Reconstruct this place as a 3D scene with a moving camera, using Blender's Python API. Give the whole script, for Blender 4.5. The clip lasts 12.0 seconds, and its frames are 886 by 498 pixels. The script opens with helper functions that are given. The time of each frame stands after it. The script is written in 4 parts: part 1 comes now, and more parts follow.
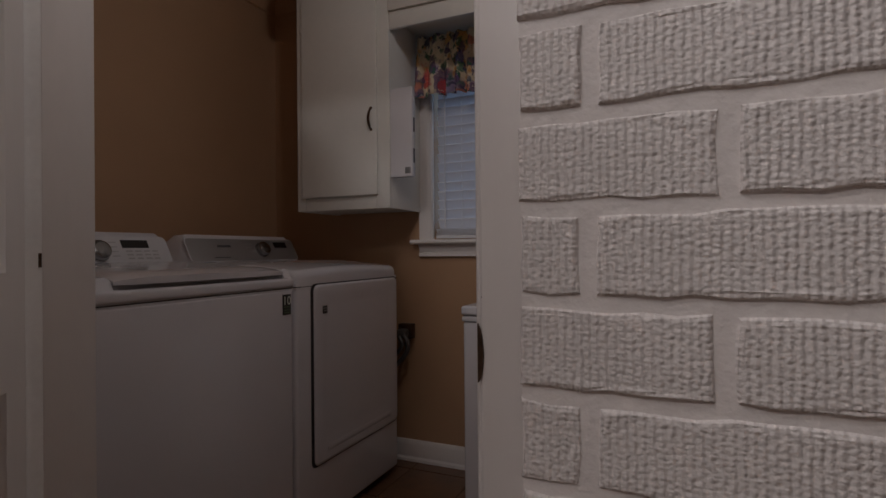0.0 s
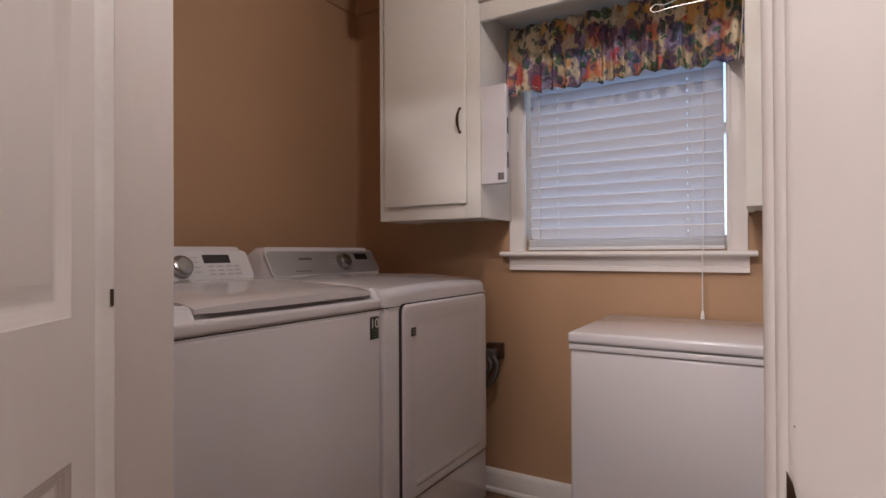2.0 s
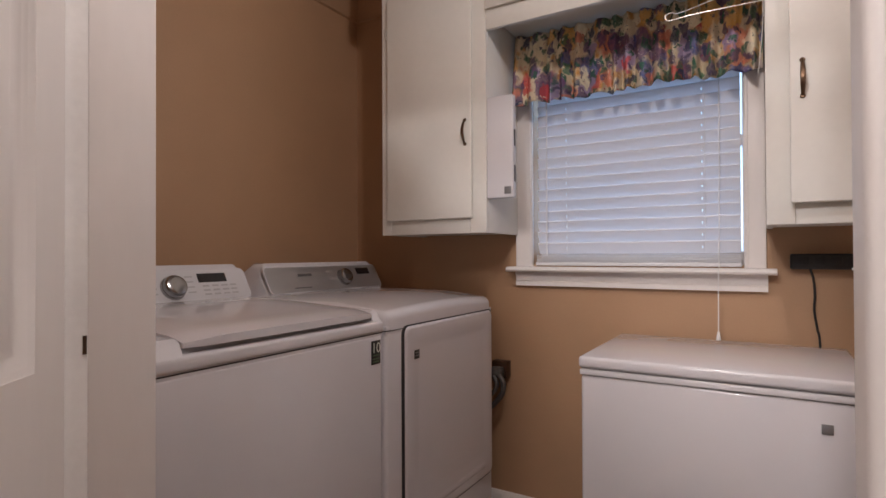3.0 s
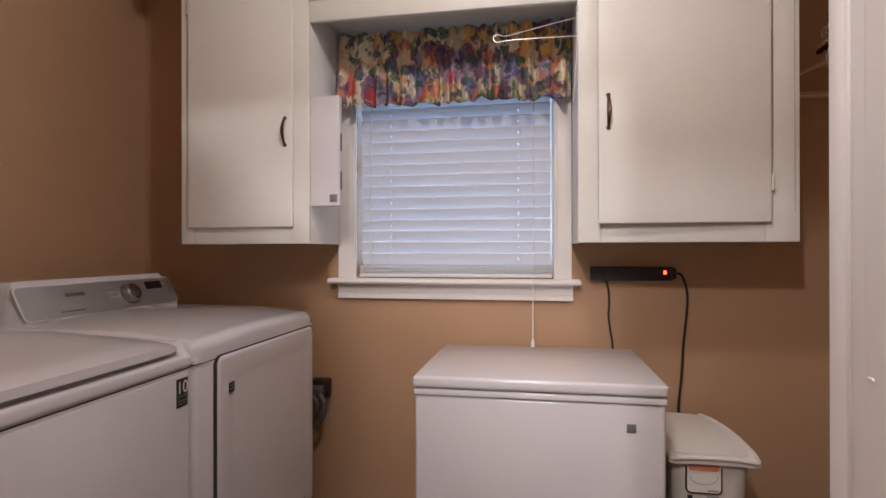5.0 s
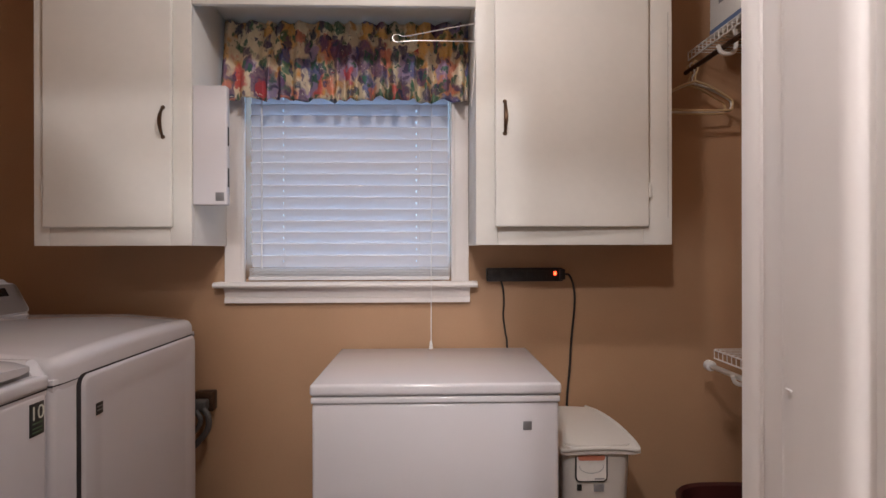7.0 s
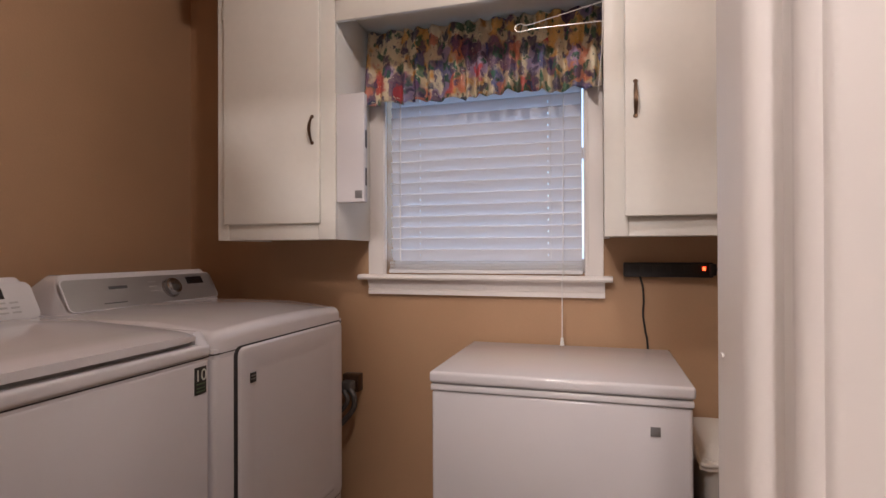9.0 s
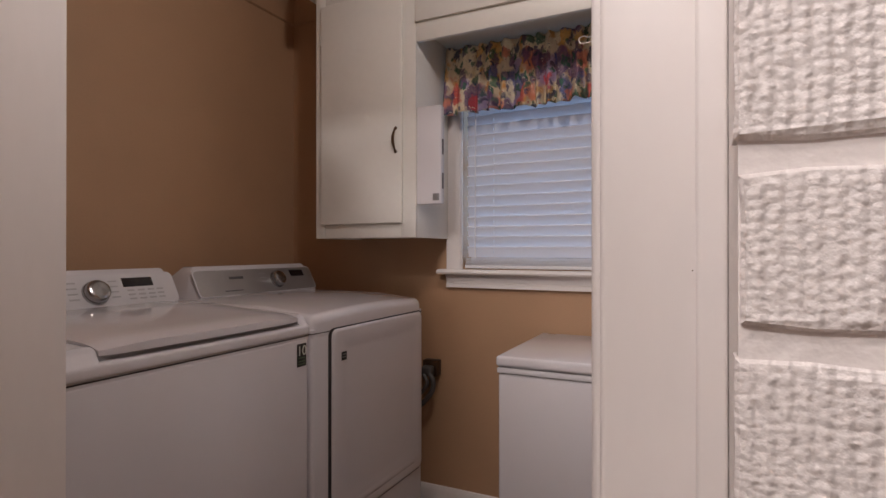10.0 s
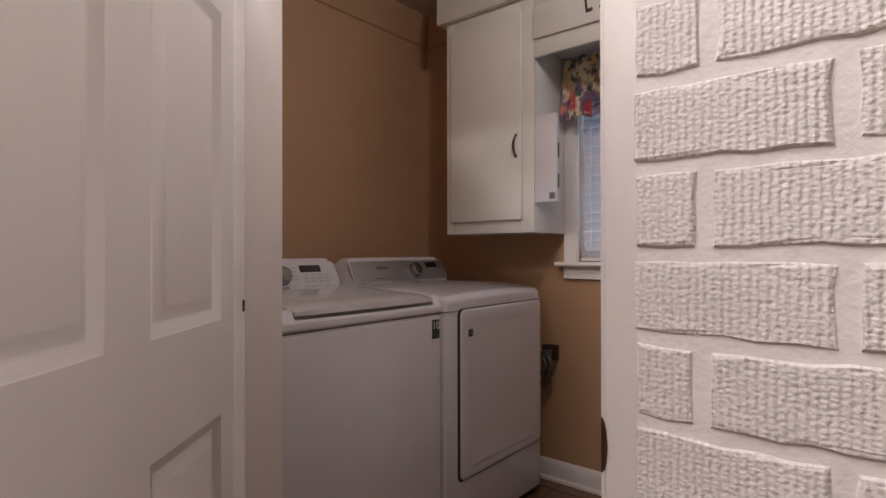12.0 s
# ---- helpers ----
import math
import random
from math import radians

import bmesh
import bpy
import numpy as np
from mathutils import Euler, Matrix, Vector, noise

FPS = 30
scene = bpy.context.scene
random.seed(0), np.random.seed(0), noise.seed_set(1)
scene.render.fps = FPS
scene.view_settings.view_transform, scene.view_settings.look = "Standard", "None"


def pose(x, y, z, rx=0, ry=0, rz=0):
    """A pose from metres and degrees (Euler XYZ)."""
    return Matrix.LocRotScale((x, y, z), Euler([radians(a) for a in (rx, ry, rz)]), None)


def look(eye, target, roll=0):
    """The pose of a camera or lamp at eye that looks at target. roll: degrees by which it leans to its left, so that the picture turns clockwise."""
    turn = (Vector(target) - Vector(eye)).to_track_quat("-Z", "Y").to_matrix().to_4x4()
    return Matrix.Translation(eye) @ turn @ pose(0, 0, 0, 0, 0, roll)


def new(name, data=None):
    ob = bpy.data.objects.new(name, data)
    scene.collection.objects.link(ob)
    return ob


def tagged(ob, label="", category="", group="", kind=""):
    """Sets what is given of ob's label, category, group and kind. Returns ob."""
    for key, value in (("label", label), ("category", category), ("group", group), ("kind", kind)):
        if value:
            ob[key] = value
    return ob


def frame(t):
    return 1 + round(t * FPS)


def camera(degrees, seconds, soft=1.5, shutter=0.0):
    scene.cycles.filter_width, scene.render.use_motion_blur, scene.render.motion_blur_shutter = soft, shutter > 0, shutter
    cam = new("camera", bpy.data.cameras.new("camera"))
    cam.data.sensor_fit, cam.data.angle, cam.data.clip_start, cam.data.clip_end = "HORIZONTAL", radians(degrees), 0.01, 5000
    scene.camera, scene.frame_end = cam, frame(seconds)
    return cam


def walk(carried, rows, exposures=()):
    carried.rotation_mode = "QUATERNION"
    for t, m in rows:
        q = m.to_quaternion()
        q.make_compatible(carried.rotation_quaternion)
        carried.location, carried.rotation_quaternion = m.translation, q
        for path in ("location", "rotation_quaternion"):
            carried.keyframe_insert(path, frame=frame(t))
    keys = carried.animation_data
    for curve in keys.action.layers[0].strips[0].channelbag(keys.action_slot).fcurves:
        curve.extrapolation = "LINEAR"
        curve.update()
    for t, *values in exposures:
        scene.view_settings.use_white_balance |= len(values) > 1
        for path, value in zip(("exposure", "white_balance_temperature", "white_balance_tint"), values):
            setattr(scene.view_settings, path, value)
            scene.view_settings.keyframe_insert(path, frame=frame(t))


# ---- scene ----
cam = camera(79.0, 12.0)
PATH = [
    (0, (0.1942, 0.1074, 1.0000), (-0.5771, 1.8438, 1.0067), -0.5),
    (0.5, (0.1502, 0.1600, 1.0040), (-0.7429, 1.8370, 1.0126), -0.3),
    (1, (0.0871, 0.1944, 1.0130), (-0.8593, 1.8418, 1.0216), -0.3),
    (1.5, (0.0429, 0.2043, 1.0160), (-0.9211, 1.8416, 1.0264), -0.2),
    (2, (0.0033, 0.2440, 1.0520), (-0.9709, 1.8752, 1.0634), -0.3),
    (2.5, (-0.0171, 0.2680, 1.0910), (-1.0001, 1.8940, 1.0996), -0.3),
    (2.7, (-0.0238, 0.2818, 1.0960), (-1.0105, 1.9055, 1.1121), -0.3),
    (4.3, (-0.1220, 0.3680, 1.1580), (-0.8648, 2.1168, 1.1599), -0.1),
    (4.5, (-0.1310, 0.3680, 1.1610), (-0.7702, 2.1573, 1.1619), -0.1),
    (5, (-0.1670, 0.3700, 1.1630), (-0.4958, 2.2413, 1.1659), -0.1),
    (5.5, (-0.1860, 0.3680, 1.1660), (-0.2962, 2.2648, 1.1688), -0.1),
    (6, (-0.1930, 0.3730, 1.1710), (-0.1949, 2.2730, 1.1729), -0.1),
    (6.5, (-0.1920, 0.3830, 1.1710), (-0.1530, 2.2826, 1.1739), -0.1),
    (6.7, (-0.1950, 0.3860, 1.1760), (-0.1399, 2.2852, 1.1741), -0.1),
    (8.3, (-0.1200, 0.4430, 1.1490), (-0.3024, 2.3342, 1.1613), -0.3),
    (8.5, (-0.0860, 0.4471, 1.1500), (-0.3691, 2.3259, 1.1595), -0.2),
    (9, (-0.0485, 0.4175, 1.1420), (-0.5878, 2.2393, 1.1506), -0.2),
    (9.5, (-0.0107, 0.3585, 1.1570), (-0.6977, 2.1300, 1.1570), -0.1),
    (10, (0.0698, 0.2746, 1.1350), (-0.7612, 1.9833, 1.1398), -0),
    (10.5, (0.1098, 0.2059, 1.1300), (-0.8279, 1.8584, 1.1366), -0.3),
    (11, (0.1539, 0.1510, 1.1260), (-0.9092, 1.7257, 1.1326), -0.2),
    (11.5, (0.2054, 0.1078, 1.1150), (-0.9418, 1.6223, 1.1245), -0.1),
    (12, (0.2434, 0.0606, 1.1020), (-0.9691, 1.5234, 1.1115), -0.1),
]
EXPOSURES = [(0.0, -1.55, 6500, 10), (0.1, -0.98, 6500, 10), (0.2, -0.66, 6550, 11), (0.3, -0.45, 6680, 12), (0.5, -0.22, 6680, 13), (1.0, -0.1, 6730, 13), (1.5, 0.06, 6730, 13), (2.5, 0.18, 6680, 12), (4.5, 0.44, 6630, 11), (6.5, 0.36, 6530, 10), (8.5, 0.34, 6730, 13), (9.0, 0.26, 7000, 14), (9.5, 0.14, 6780, 13), (10.5, -0.21, 6730, 13), (12.0, -0.19, 6730, 13)]
walk(cam, [(t, look(eye, target, roll)) for t, eye, target, roll in PATH], EXPOSURES)


# ---- light ----
world = bpy.data.worlds.new("sky")
scene.world = world
world.use_nodes = True
sky = world.node_tree.nodes.new("ShaderNodeTexSky")
sky.sky_type, sky.sun_disc = "NISHITA", False
sky.sun_elevation, sky.sun_rotation = radians(12), radians(200)
world.node_tree.links.new(sky.outputs[0], world.node_tree.nodes["Background"].inputs[0])
world.node_tree.nodes["Background"].inputs[1].default_value = 0.12


def bulb(name, place, watts, colour, radius):
    """A ceiling bulb that is never in view; its light and shadows are."""
    data = bpy.data.lights.new(name, "POINT")
    data.energy, data.color, data.shadow_soft_size = watts, colour, radius
    ob = new(name, data)
    ob.location = place
    return ob


WARM = (1.0, 0.95, 0.96)
bulb("hall_bulb", (-0.50, -0.18, 2.37), 51, WARM, 0.06)
bulb("hall_bulb", (-0.10, -0.74, 2.37), 51, WARM, 0.05)
bulb("laundry_bulb", (-0.24, 1.13, 2.37), 21.5, WARM, 0.06)
daylight = bpy.data.lights.new("window_daylight", "AREA")
daylight.shape, daylight.size, daylight.size_y = "RECTANGLE", 0.752, 0.86
daylight.energy, daylight.color = 3.6, (0.40, 0.64, 1.0)
day = new("window_daylight", daylight)
day.matrix_world = look((-0.488, 2.535, 1.50), (-0.488, 1.5, 1.50))


# ---- materials ----
def material(name, colour, rough=0.5, metal=0.0, spread=0.08, scale=6.0, grain=90.0, bump=0.15, depth=0.002, coat=0.0, mapping=(1, 1, 1), spec=0.5):
    """Paint, plastic, metal: base colour varied at two scales, roughness varied, fine relief."""
    m = bpy.data.materials.new(name)
    m.use_nodes = True
    t = m.node_tree
    n, l = t.nodes, t.links
    b = n["Principled BSDF"]
    geo = n.new("ShaderNodeNewGeometry")
    mp = n.new("ShaderNodeMapping")
    mp.inputs["Scale"].default_value = mapping
    l.new(geo.outputs["Position"], mp.inputs["Vector"])
    big = n.new("ShaderNodeTexNoise")
    big.inputs["Scale"].default_value, big.inputs["Detail"].default_value = scale, 4
    fine = n.new("ShaderNodeTexNoise")
    fine.inputs["Scale"].default_value, fine.inputs["Detail"].default_value = grain, 3
    l.new(mp.outputs[0], big.inputs["Vector"])
    l.new(mp.outputs[0], fine.inputs["Vector"])
    mix = n.new("ShaderNodeMath")
    mix.operation = "MULTIPLY_ADD"
    mix.inputs[1].default_value = 0.35
    l.new(fine.outputs[0], mix.inputs[0])
    l.new(big.outputs[0], mix.inputs[2])
    ramp = n.new("ShaderNodeValToRGB")
    lo = [c * (1 - spread) for c in colour]
    hi = [min(1.0, c * (1 + spread)) for c in colour]
    ramp.color_ramp.elements[0].position, ramp.color_ramp.elements[1].position = 0.4, 0.95
    ramp.color_ramp.elements[0].color, ramp.color_ramp.elements[1].color = (*lo, 1), (*hi, 1)
    l.new(mix.outputs[0], ramp.inputs[0])
    l.new(ramp.outputs[0], b.inputs["Base Color"])
    rr = n.new("ShaderNodeMapRange")
    rr.inputs[3].default_value, rr.inputs[4].default_value = max(0.02, rough - 0.07), min(1, rough + 0.07)
    l.new(big.outputs[0], rr.inputs[0])
    l.new(rr.outputs[0], b.inputs["Roughness"])
    b.inputs["Metallic"].default_value, b.inputs["Coat Weight"].default_value = metal, coat
    b.inputs["Specular IOR Level"].default_value = spec
    if bump:
        bp = n.new("ShaderNodeBump")
        bp.inputs["Strength"].default_value, bp.inputs["Distance"].default_value = bump, depth
        l.new(fine.outputs[0], bp.inputs["Height"])
        l.new(bp.outputs[0], b.inputs["Normal"])
    return m


def brick_material():
    """White paint over wire-cut brick: combed upright ridges broken into crumbs."""
    m = material("painted_brick", (0.84, 0.785, 0.76), 0.55, spread=0.05, bump=0)
    n, l = m.node_tree.nodes, m.node_tree.links
    geo = n.new("ShaderNodeNewGeometry")
    info = n.new("ShaderNodeObjectInfo")
    shift = n.new("ShaderNodeVectorMath")
    shift.operation = "MULTIPLY_ADD"
    shift.inputs[1].default_value = (3.1, 1.7, 2.3)
    l.new(info.outputs["Random"], shift.inputs[0])
    l.new(geo.outputs["Position"], shift.inputs[2])
    wob = n.new("ShaderNodeTexNoise")
    wob.inputs["Scale"].default_value, wob.inputs["Detail"].default_value = 55, 2
    l.new(shift.outputs[0], wob.inputs["Vector"])
    bent = n.new("ShaderNodeVectorMath")
    bent.operation = "MULTIPLY_ADD"
    bent.inputs[1].default_value = (0.0035, 0, 0.004)
    l.new(wob.outputs["Color"], bent.inputs[0])
    l.new(shift.outputs[0], bent.inputs[2])
    xyz = n.new("ShaderNodeSeparateXYZ")
    l.new(bent.outputs[0], xyz.inputs[0])
    flat = n.new("ShaderNodeCombineXYZ")
    for src, dst, k in (("X", "X", 175.0), ("Z", "Y", 245.0)):
        times = n.new("ShaderNodeMath")
        times.operation = "MULTIPLY"
        times.inputs[1].default_value = k
        l.new(xyz.outputs[src], times.inputs[0])
        l.new(times.outputs[0], flat.inputs[dst])
    bead = n.new("ShaderNodeTexVoronoi")
    bead.voronoi_dimensions, bead.feature = "2D", "SMOOTH_F1"
    bead.inputs["Scale"].default_value, bead.inputs["Randomness"].default_value = 1.0, 0.72
    bead.inputs["Smoothness"].default_value = 0.25
    l.new(flat.outputs[0], bead.inputs["Vector"])
    ridge = n.new("ShaderNodeTexWave")
    ridge.wave_type, ridge.bands_direction = "BANDS", "X"
    ridge.inputs["Scale"].default_value, ridge.inputs["Distortion"].default_value = 52.0, 0.7
    l.new(bent.outputs[0], ridge.inputs["Vector"])
    crumb = n.new("ShaderNodeTexNoise")
    crumb.inputs["Scale"].default_value, crumb.inputs["Detail"].default_value = 330, 3
    l.new(shift.outputs[0], crumb.inputs["Vector"])
    one = n.new("ShaderNodeMath")
    one.operation = "MULTIPLY_ADD"
    one.inputs[1].default_value = -0.7
    l.new(bead.outputs["Distance"], one.inputs[0])
    l.new(crumb.outputs[0], one.inputs[2])
    mul = n.new("ShaderNodeMath")
    mul.operation = "MULTIPLY_ADD"
    mul.inputs[1].default_value = 0.68
    l.new(ridge.outputs["Fac"], mul.inputs[0])
    l.new(one.outputs[0], mul.inputs[2])
    bp = n.new("ShaderNodeBump")
    bp.inputs["Strength"].default_value, bp.inputs["Distance"].default_value = 0.72, 0.0017
    l.new(mul.outputs[0], bp.inputs["Height"])
    l.new(bp.outputs[0], n["Principled BSDF"].inputs["Normal"])
    return m


def floral_material():
    """Printed cotton: cream ground with blotted flowers and leaves."""
    m = bpy.data.materials.new("floral_cotton")
    m.use_nodes = True
    n, l = m.node_tree.nodes, m.node_tree.links
    b = n["Principled BSDF"]
    b.inputs["Roughness"].default_value = 0.85
    uv = n.new("ShaderNodeUVMap")
    uv.uv_map = "cloth"
    warp = n.new("ShaderNodeTexNoise")
    warp.inputs["Scale"].default_value, warp.inputs["Detail"].default_value = 26, 4
    l.new(uv.outputs[0], warp.inputs["Vector"])
    add = n.new("ShaderNodeVectorMath")
    add.operation = "MULTIPLY_ADD"
    add.inputs[1].default_value = (0.085, 0.085, 0)
    l.new(warp.outputs["Color"], add.inputs[0])
    l.new(uv.outputs[0], add.inputs[2])

    tone = n.new("ShaderNodeTexNoise")
    tone.inputs["Scale"].default_value, tone.inputs["Detail"].default_value = 70, 3
    l.new(uv.outputs[0], tone.inputs["Vector"])

    def blots(scale, stops, reach):
        v = n.new("ShaderNodeTexVoronoi")
        v.inputs["Scale"].default_value = scale
        l.new(add.outputs[0], v.inputs["Vector"])
        sep = n.new("ShaderNodeSeparateColor")
        l.new(v.outputs["Color"], sep.inputs[0])
        r = n.new("ShaderNodeValToRGB")
        r.color_ramp.interpolation = "CONSTANT"
        while len(r.color_ramp.elements) < len(stops):
            r.color_ramp.elements.new(0.5)
        for e, (p, c) in zip(r.color_ramp.elements, stops):
            e.position, e.color = p, (*c, 1)
        l.new(sep.outputs[0], r.inputs[0])
        inside = n.new("ShaderNodeMath")
        inside.operation = "SUBTRACT"
        inside.inputs[0].default_value = reach
        l.new(v.outputs["Distance"], inside.inputs[1])
        soft = n.new("ShaderNodeMapRange")
        soft.inputs[1].default_value, soft.inputs[2].default_value = -0.04, 0.07
        l.new(inside.outputs[0], soft.inputs[0])
        wash = n.new("ShaderNodeMapRange")
        wash.inputs[1].default_value, wash.inputs[2].default_value = 0.3, 0.75
        wash.inputs[3].default_value, wash.inputs[4].default_value = 0.72, 1.0
        l.new(tone.outputs[0], wash.inputs[0])
        both = n.new("ShaderNodeMath")
        both.operation = "MULTIPLY"
        l.new(soft.outputs[0], both.inputs[0])
        l.new(wash.outputs[0], both.inputs[1])
        return r.outputs[0], both.outputs[0]

    ground = n.new("ShaderNodeTexNoise")
    ground.inputs["Scale"].default_value = 14
    l.new(uv.outputs[0], ground.inputs["Vector"])
    gr = n.new("ShaderNodeValToRGB")
    gr.color_ramp.elements[0].position, gr.color_ramp.elements[1].position = 0.5, 0.62
    gr.color_ramp.elements[0].color, gr.color_ramp.elements[1].color = (0.66, 0.56, 0.40, 1), (0.56, 0.29, 0.09, 1)
    l.new(ground.outputs[0], gr.inputs[0])
    last = gr.outputs[0]
    leaf = [(0.0, (0.02, 0.11, 0.07)), (0.3, (0.04, 0.16, 0.10)), (0.55, (0.09, 0.07, 0.14)), (0.8, (0.03, 0.05, 0.11))]
    bloom = [(0.0, (0.55, 0.07, 0.08)), (0.16, (0.12, 0.06, 0.16)), (0.38, (0.74, 0.42, 0.12)), (0.50, (0.33, 0.26, 0.46)), (0.62, (0.07, 0.10, 0.30)), (0.72, (0.66, 0.24, 0.16)), (0.80, (0.84, 0.76, 0.56))]
    speck = [(0.0, (0.02, 0.05, 0.05)), (0.4, (0.8, 0.75, 0.6)), (0.7, (0.35, 0.05, 0.08))]
    for scale, stops, reach in ((8, bloom, 0.56), (15, leaf, 0.42), (11, bloom, 0.40), (24, leaf, 0.34), (75, speck, 0.20)):
        colour, fac = blots(scale, stops, reach)
        mx = n.new("ShaderNodeMix")
        mx.data_type = "RGBA"
        l.new(fac, mx.inputs[0])
        l.new(last, mx.inputs[6])
        l.new(colour, mx.inputs[7])
        last = mx.outputs[2]
    l.new(last, b.inputs["Base Color"])
    weave = n.new("ShaderNodeTexNoise")
    weave.inputs["Scale"].default_value = 700
    bp = n.new("ShaderNodeBump")
    bp.inputs["Strength"].default_value, bp.inputs["Distance"].default_value = 0.2, 0.001
    l.new(uv.outputs[0], weave.inputs["Vector"])
    l.new(weave.outputs[0], bp.inputs["Height"])
    l.new(bp.outputs[0], b.inputs["Normal"])
    return m


def glow(name, colour, strength):
    m = material(name, colour, 0.4, bump=0)
    b = m.node_tree.nodes["Principled BSDF"]
    b.inputs["Emission Color"].default_value, b.inputs["Emission Strength"].default_value = (*colour, 1), strength
    return m


TAN = material("tan_wall_paint", (0.43, 0.265, 0.155), 0.5, spread=0.06, scale=2.5, grain=140, bump=0.25, depth=0.0015)
TRIM = material("white_gloss_trim_paint", (0.79, 0.75, 0.725), 0.38, spread=0.04, scale=5, grain=60, bump=0.12, mapping=(1, 1, 0.25))
CABINET = material("white_cabinet_paint", (0.755, 0.745, 0.70), 0.42, spread=0.04, scale=4, grain=45, bump=0.12)
DOORPAINT = material("white_door_paint", (0.82, 0.785, 0.755), 0.45, spread=0.03, scale=4, grain=70, bump=0.1, mapping=(1, 1, 0.12))
# Laundry ceiling: the shade up there is put into this darker base colour.
SHADEDCEILING = material("shaded_ceiling_paint", (0.44, 0.38, 0.33), 0.9, spread=0.05, grain=160, bump=0.6, depth=0.003)
# Unseen hall ceiling, kept lighter so that it bounces fill onto the door.
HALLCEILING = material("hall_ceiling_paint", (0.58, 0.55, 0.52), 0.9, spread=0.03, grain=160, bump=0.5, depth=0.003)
HALLPAINT = material("hall_wall_paint", (0.36, 0.32, 0.29), 0.7, spread=0.05, scale=3)
BRICK = brick_material()
MORTAR = material("painted_mortar", (0.85, 0.795, 0.77), 0.6, spread=0.04, scale=14, grain=120, bump=0.4, depth=0.003)
ENAMEL = material("white_enamel", (0.70, 0.69, 0.718), 0.12, spread=0.015, scale=5, grain=400, bump=0.03, depth=0.0005, coat=0.3)
ENAMELGREY = material("pale_grey_plastic", (0.66, 0.66, 0.68), 0.35, spread=0.02, bump=0.03)
SILVER = material("brushed_silver_panel", (0.42, 0.415, 0.42), 0.32, metal=0.6, spread=0.06, grain=220, bump=0.05, mapping=(1, 0.1, 1))
CHROME = material("chrome", (0.40, 0.39, 0.39), 0.2, metal=1.0, spread=0.03, bump=0)
STEEL = material("galvanised_wire", (0.74, 0.73, 0.71), 0.3, metal=0.6, bump=0)
DARK = material("dark_gap", (0.025, 0.023, 0.025), 0.6, bump=0.05)
SCREEN = material("dark_display", (0.015, 0.012, 0.013), 0.12, bump=0)
DARKINK = material("dark_print", (0.10, 0.10, 0.105), 0.5, bump=0)
INK_AND_SHADE = material("grey_print_and_lid_shade", (0.30, 0.30, 0.31), 0.5, bump=0)
BADGE = material("black_badge", (0.02, 0.022, 0.02), 0.3, bump=0)
GREEN = material("dull_green_print", (0.09, 0.15, 0.08), 0.4, bump=0)
FAINT = material("faint_grey_print", (0.46, 0.46, 0.47), 0.5, bump=0)
PALEINK = material("pale_print", (0.7, 0.74, 0.66), 0.4, bump=0)
BADGEGREY = material("grey_badge", (0.25, 0.25, 0.26), 0.3, metal=0.4, bump=0)
BRONZE = material("aged_bronze", (0.16, 0.10, 0.065), 0.32, metal=0.9, spread=0.25, scale=60)
STRIKE = material("dark_worn_brass", (0.10, 0.06, 0.04), 0.4, metal=0.8, spread=0.3, scale=80)
BLIND = material("white_faux_wood", (0.86, 0.85, 0.86), 0.42, spread=0.02, bump=0.05)
tr = BLIND.node_tree.nodes.new("ShaderNodeBsdfTranslucent")
tr.inputs[0].default_value = (0.75, 0.78, 0.85, 1)
mixed = BLIND.node_tree.nodes.new("ShaderNodeMixShader")
mixed.inputs[0].default_value = 0.24
BLIND.node_tree.links.new(BLIND.node_tree.nodes["Principled BSDF"].outputs[0], mixed.inputs[1])
BLIND.node_tree.links.new(tr.outputs[0], mixed.inputs[2])
BLIND.node_tree.links.new(mixed.outputs[0], BLIND.node_tree.nodes["Material Output"].inputs[0])
CORD = material("white_cord", (0.78, 0.77, 0.76), 0.7, bump=0.2)
BLACKPLASTIC = material("black_plastic", (0.018, 0.017, 0.018), 0.4, bump=0.05)
RUBBER = material("black_cable", (0.015, 0.015, 0.016), 0.5, bump=0.05)
GREYCABLE = material("grey_cable", (0.075, 0.068, 0.064), 0.5, bump=0.05)
BINWHITE = material("white_plastic_bin", (0.74, 0.71, 0.66), 0.4, spread=0.03, bump=0.05)
LABELRED = material("faded_red_print", (0.60, 0.22, 0.14), 0.5, bump=0)
PAPER = material("white_paper", (0.78, 0.76, 0.72), 0.6, bump=0.02)
REDPLASTIC = material("dark_red_plastic", (0.055, 0.012, 0.011), 0.45, spread=0.1, bump=0.05)
# Near-white, to imitate hall light that leaks through the hinge gap.
GAPLIGHT = material("hinge_gap_light_white", (0.93, 0.92, 0.90), 0.4, bump=0)
WIRE = material("white_vinyl_wire", (0.76, 0.75, 0.73), 0.35, bump=0)
BEIGEHANGER = material("beige_plastic", (0.55, 0.40, 0.22), 0.4, bump=0.02)
WHITEHANGER = material("white_plastic", (0.72, 0.68, 0.62), 0.4, bump=0.02)
BLUE = material("blue_print", (0.13, 0.19, 0.34), 0.5, bump=0)
FLORAL = floral_material()
FLOOR = material("brown_floor_tile", (0.155, 0.078, 0.040), 0.35, spread=0.3, scale=9, grain=60, bump=0.1)
GROUT = material("floor_grout", (0.15, 0.10, 0.07), 0.8, bump=0.3)
REDLIGHT = glow("red_pilot_light", (1.0, 0.06, 0.02), 6.0)
LETTER = material("dark_metal_letter", (0.05, 0.035, 0.03), 0.5, bump=0.2)
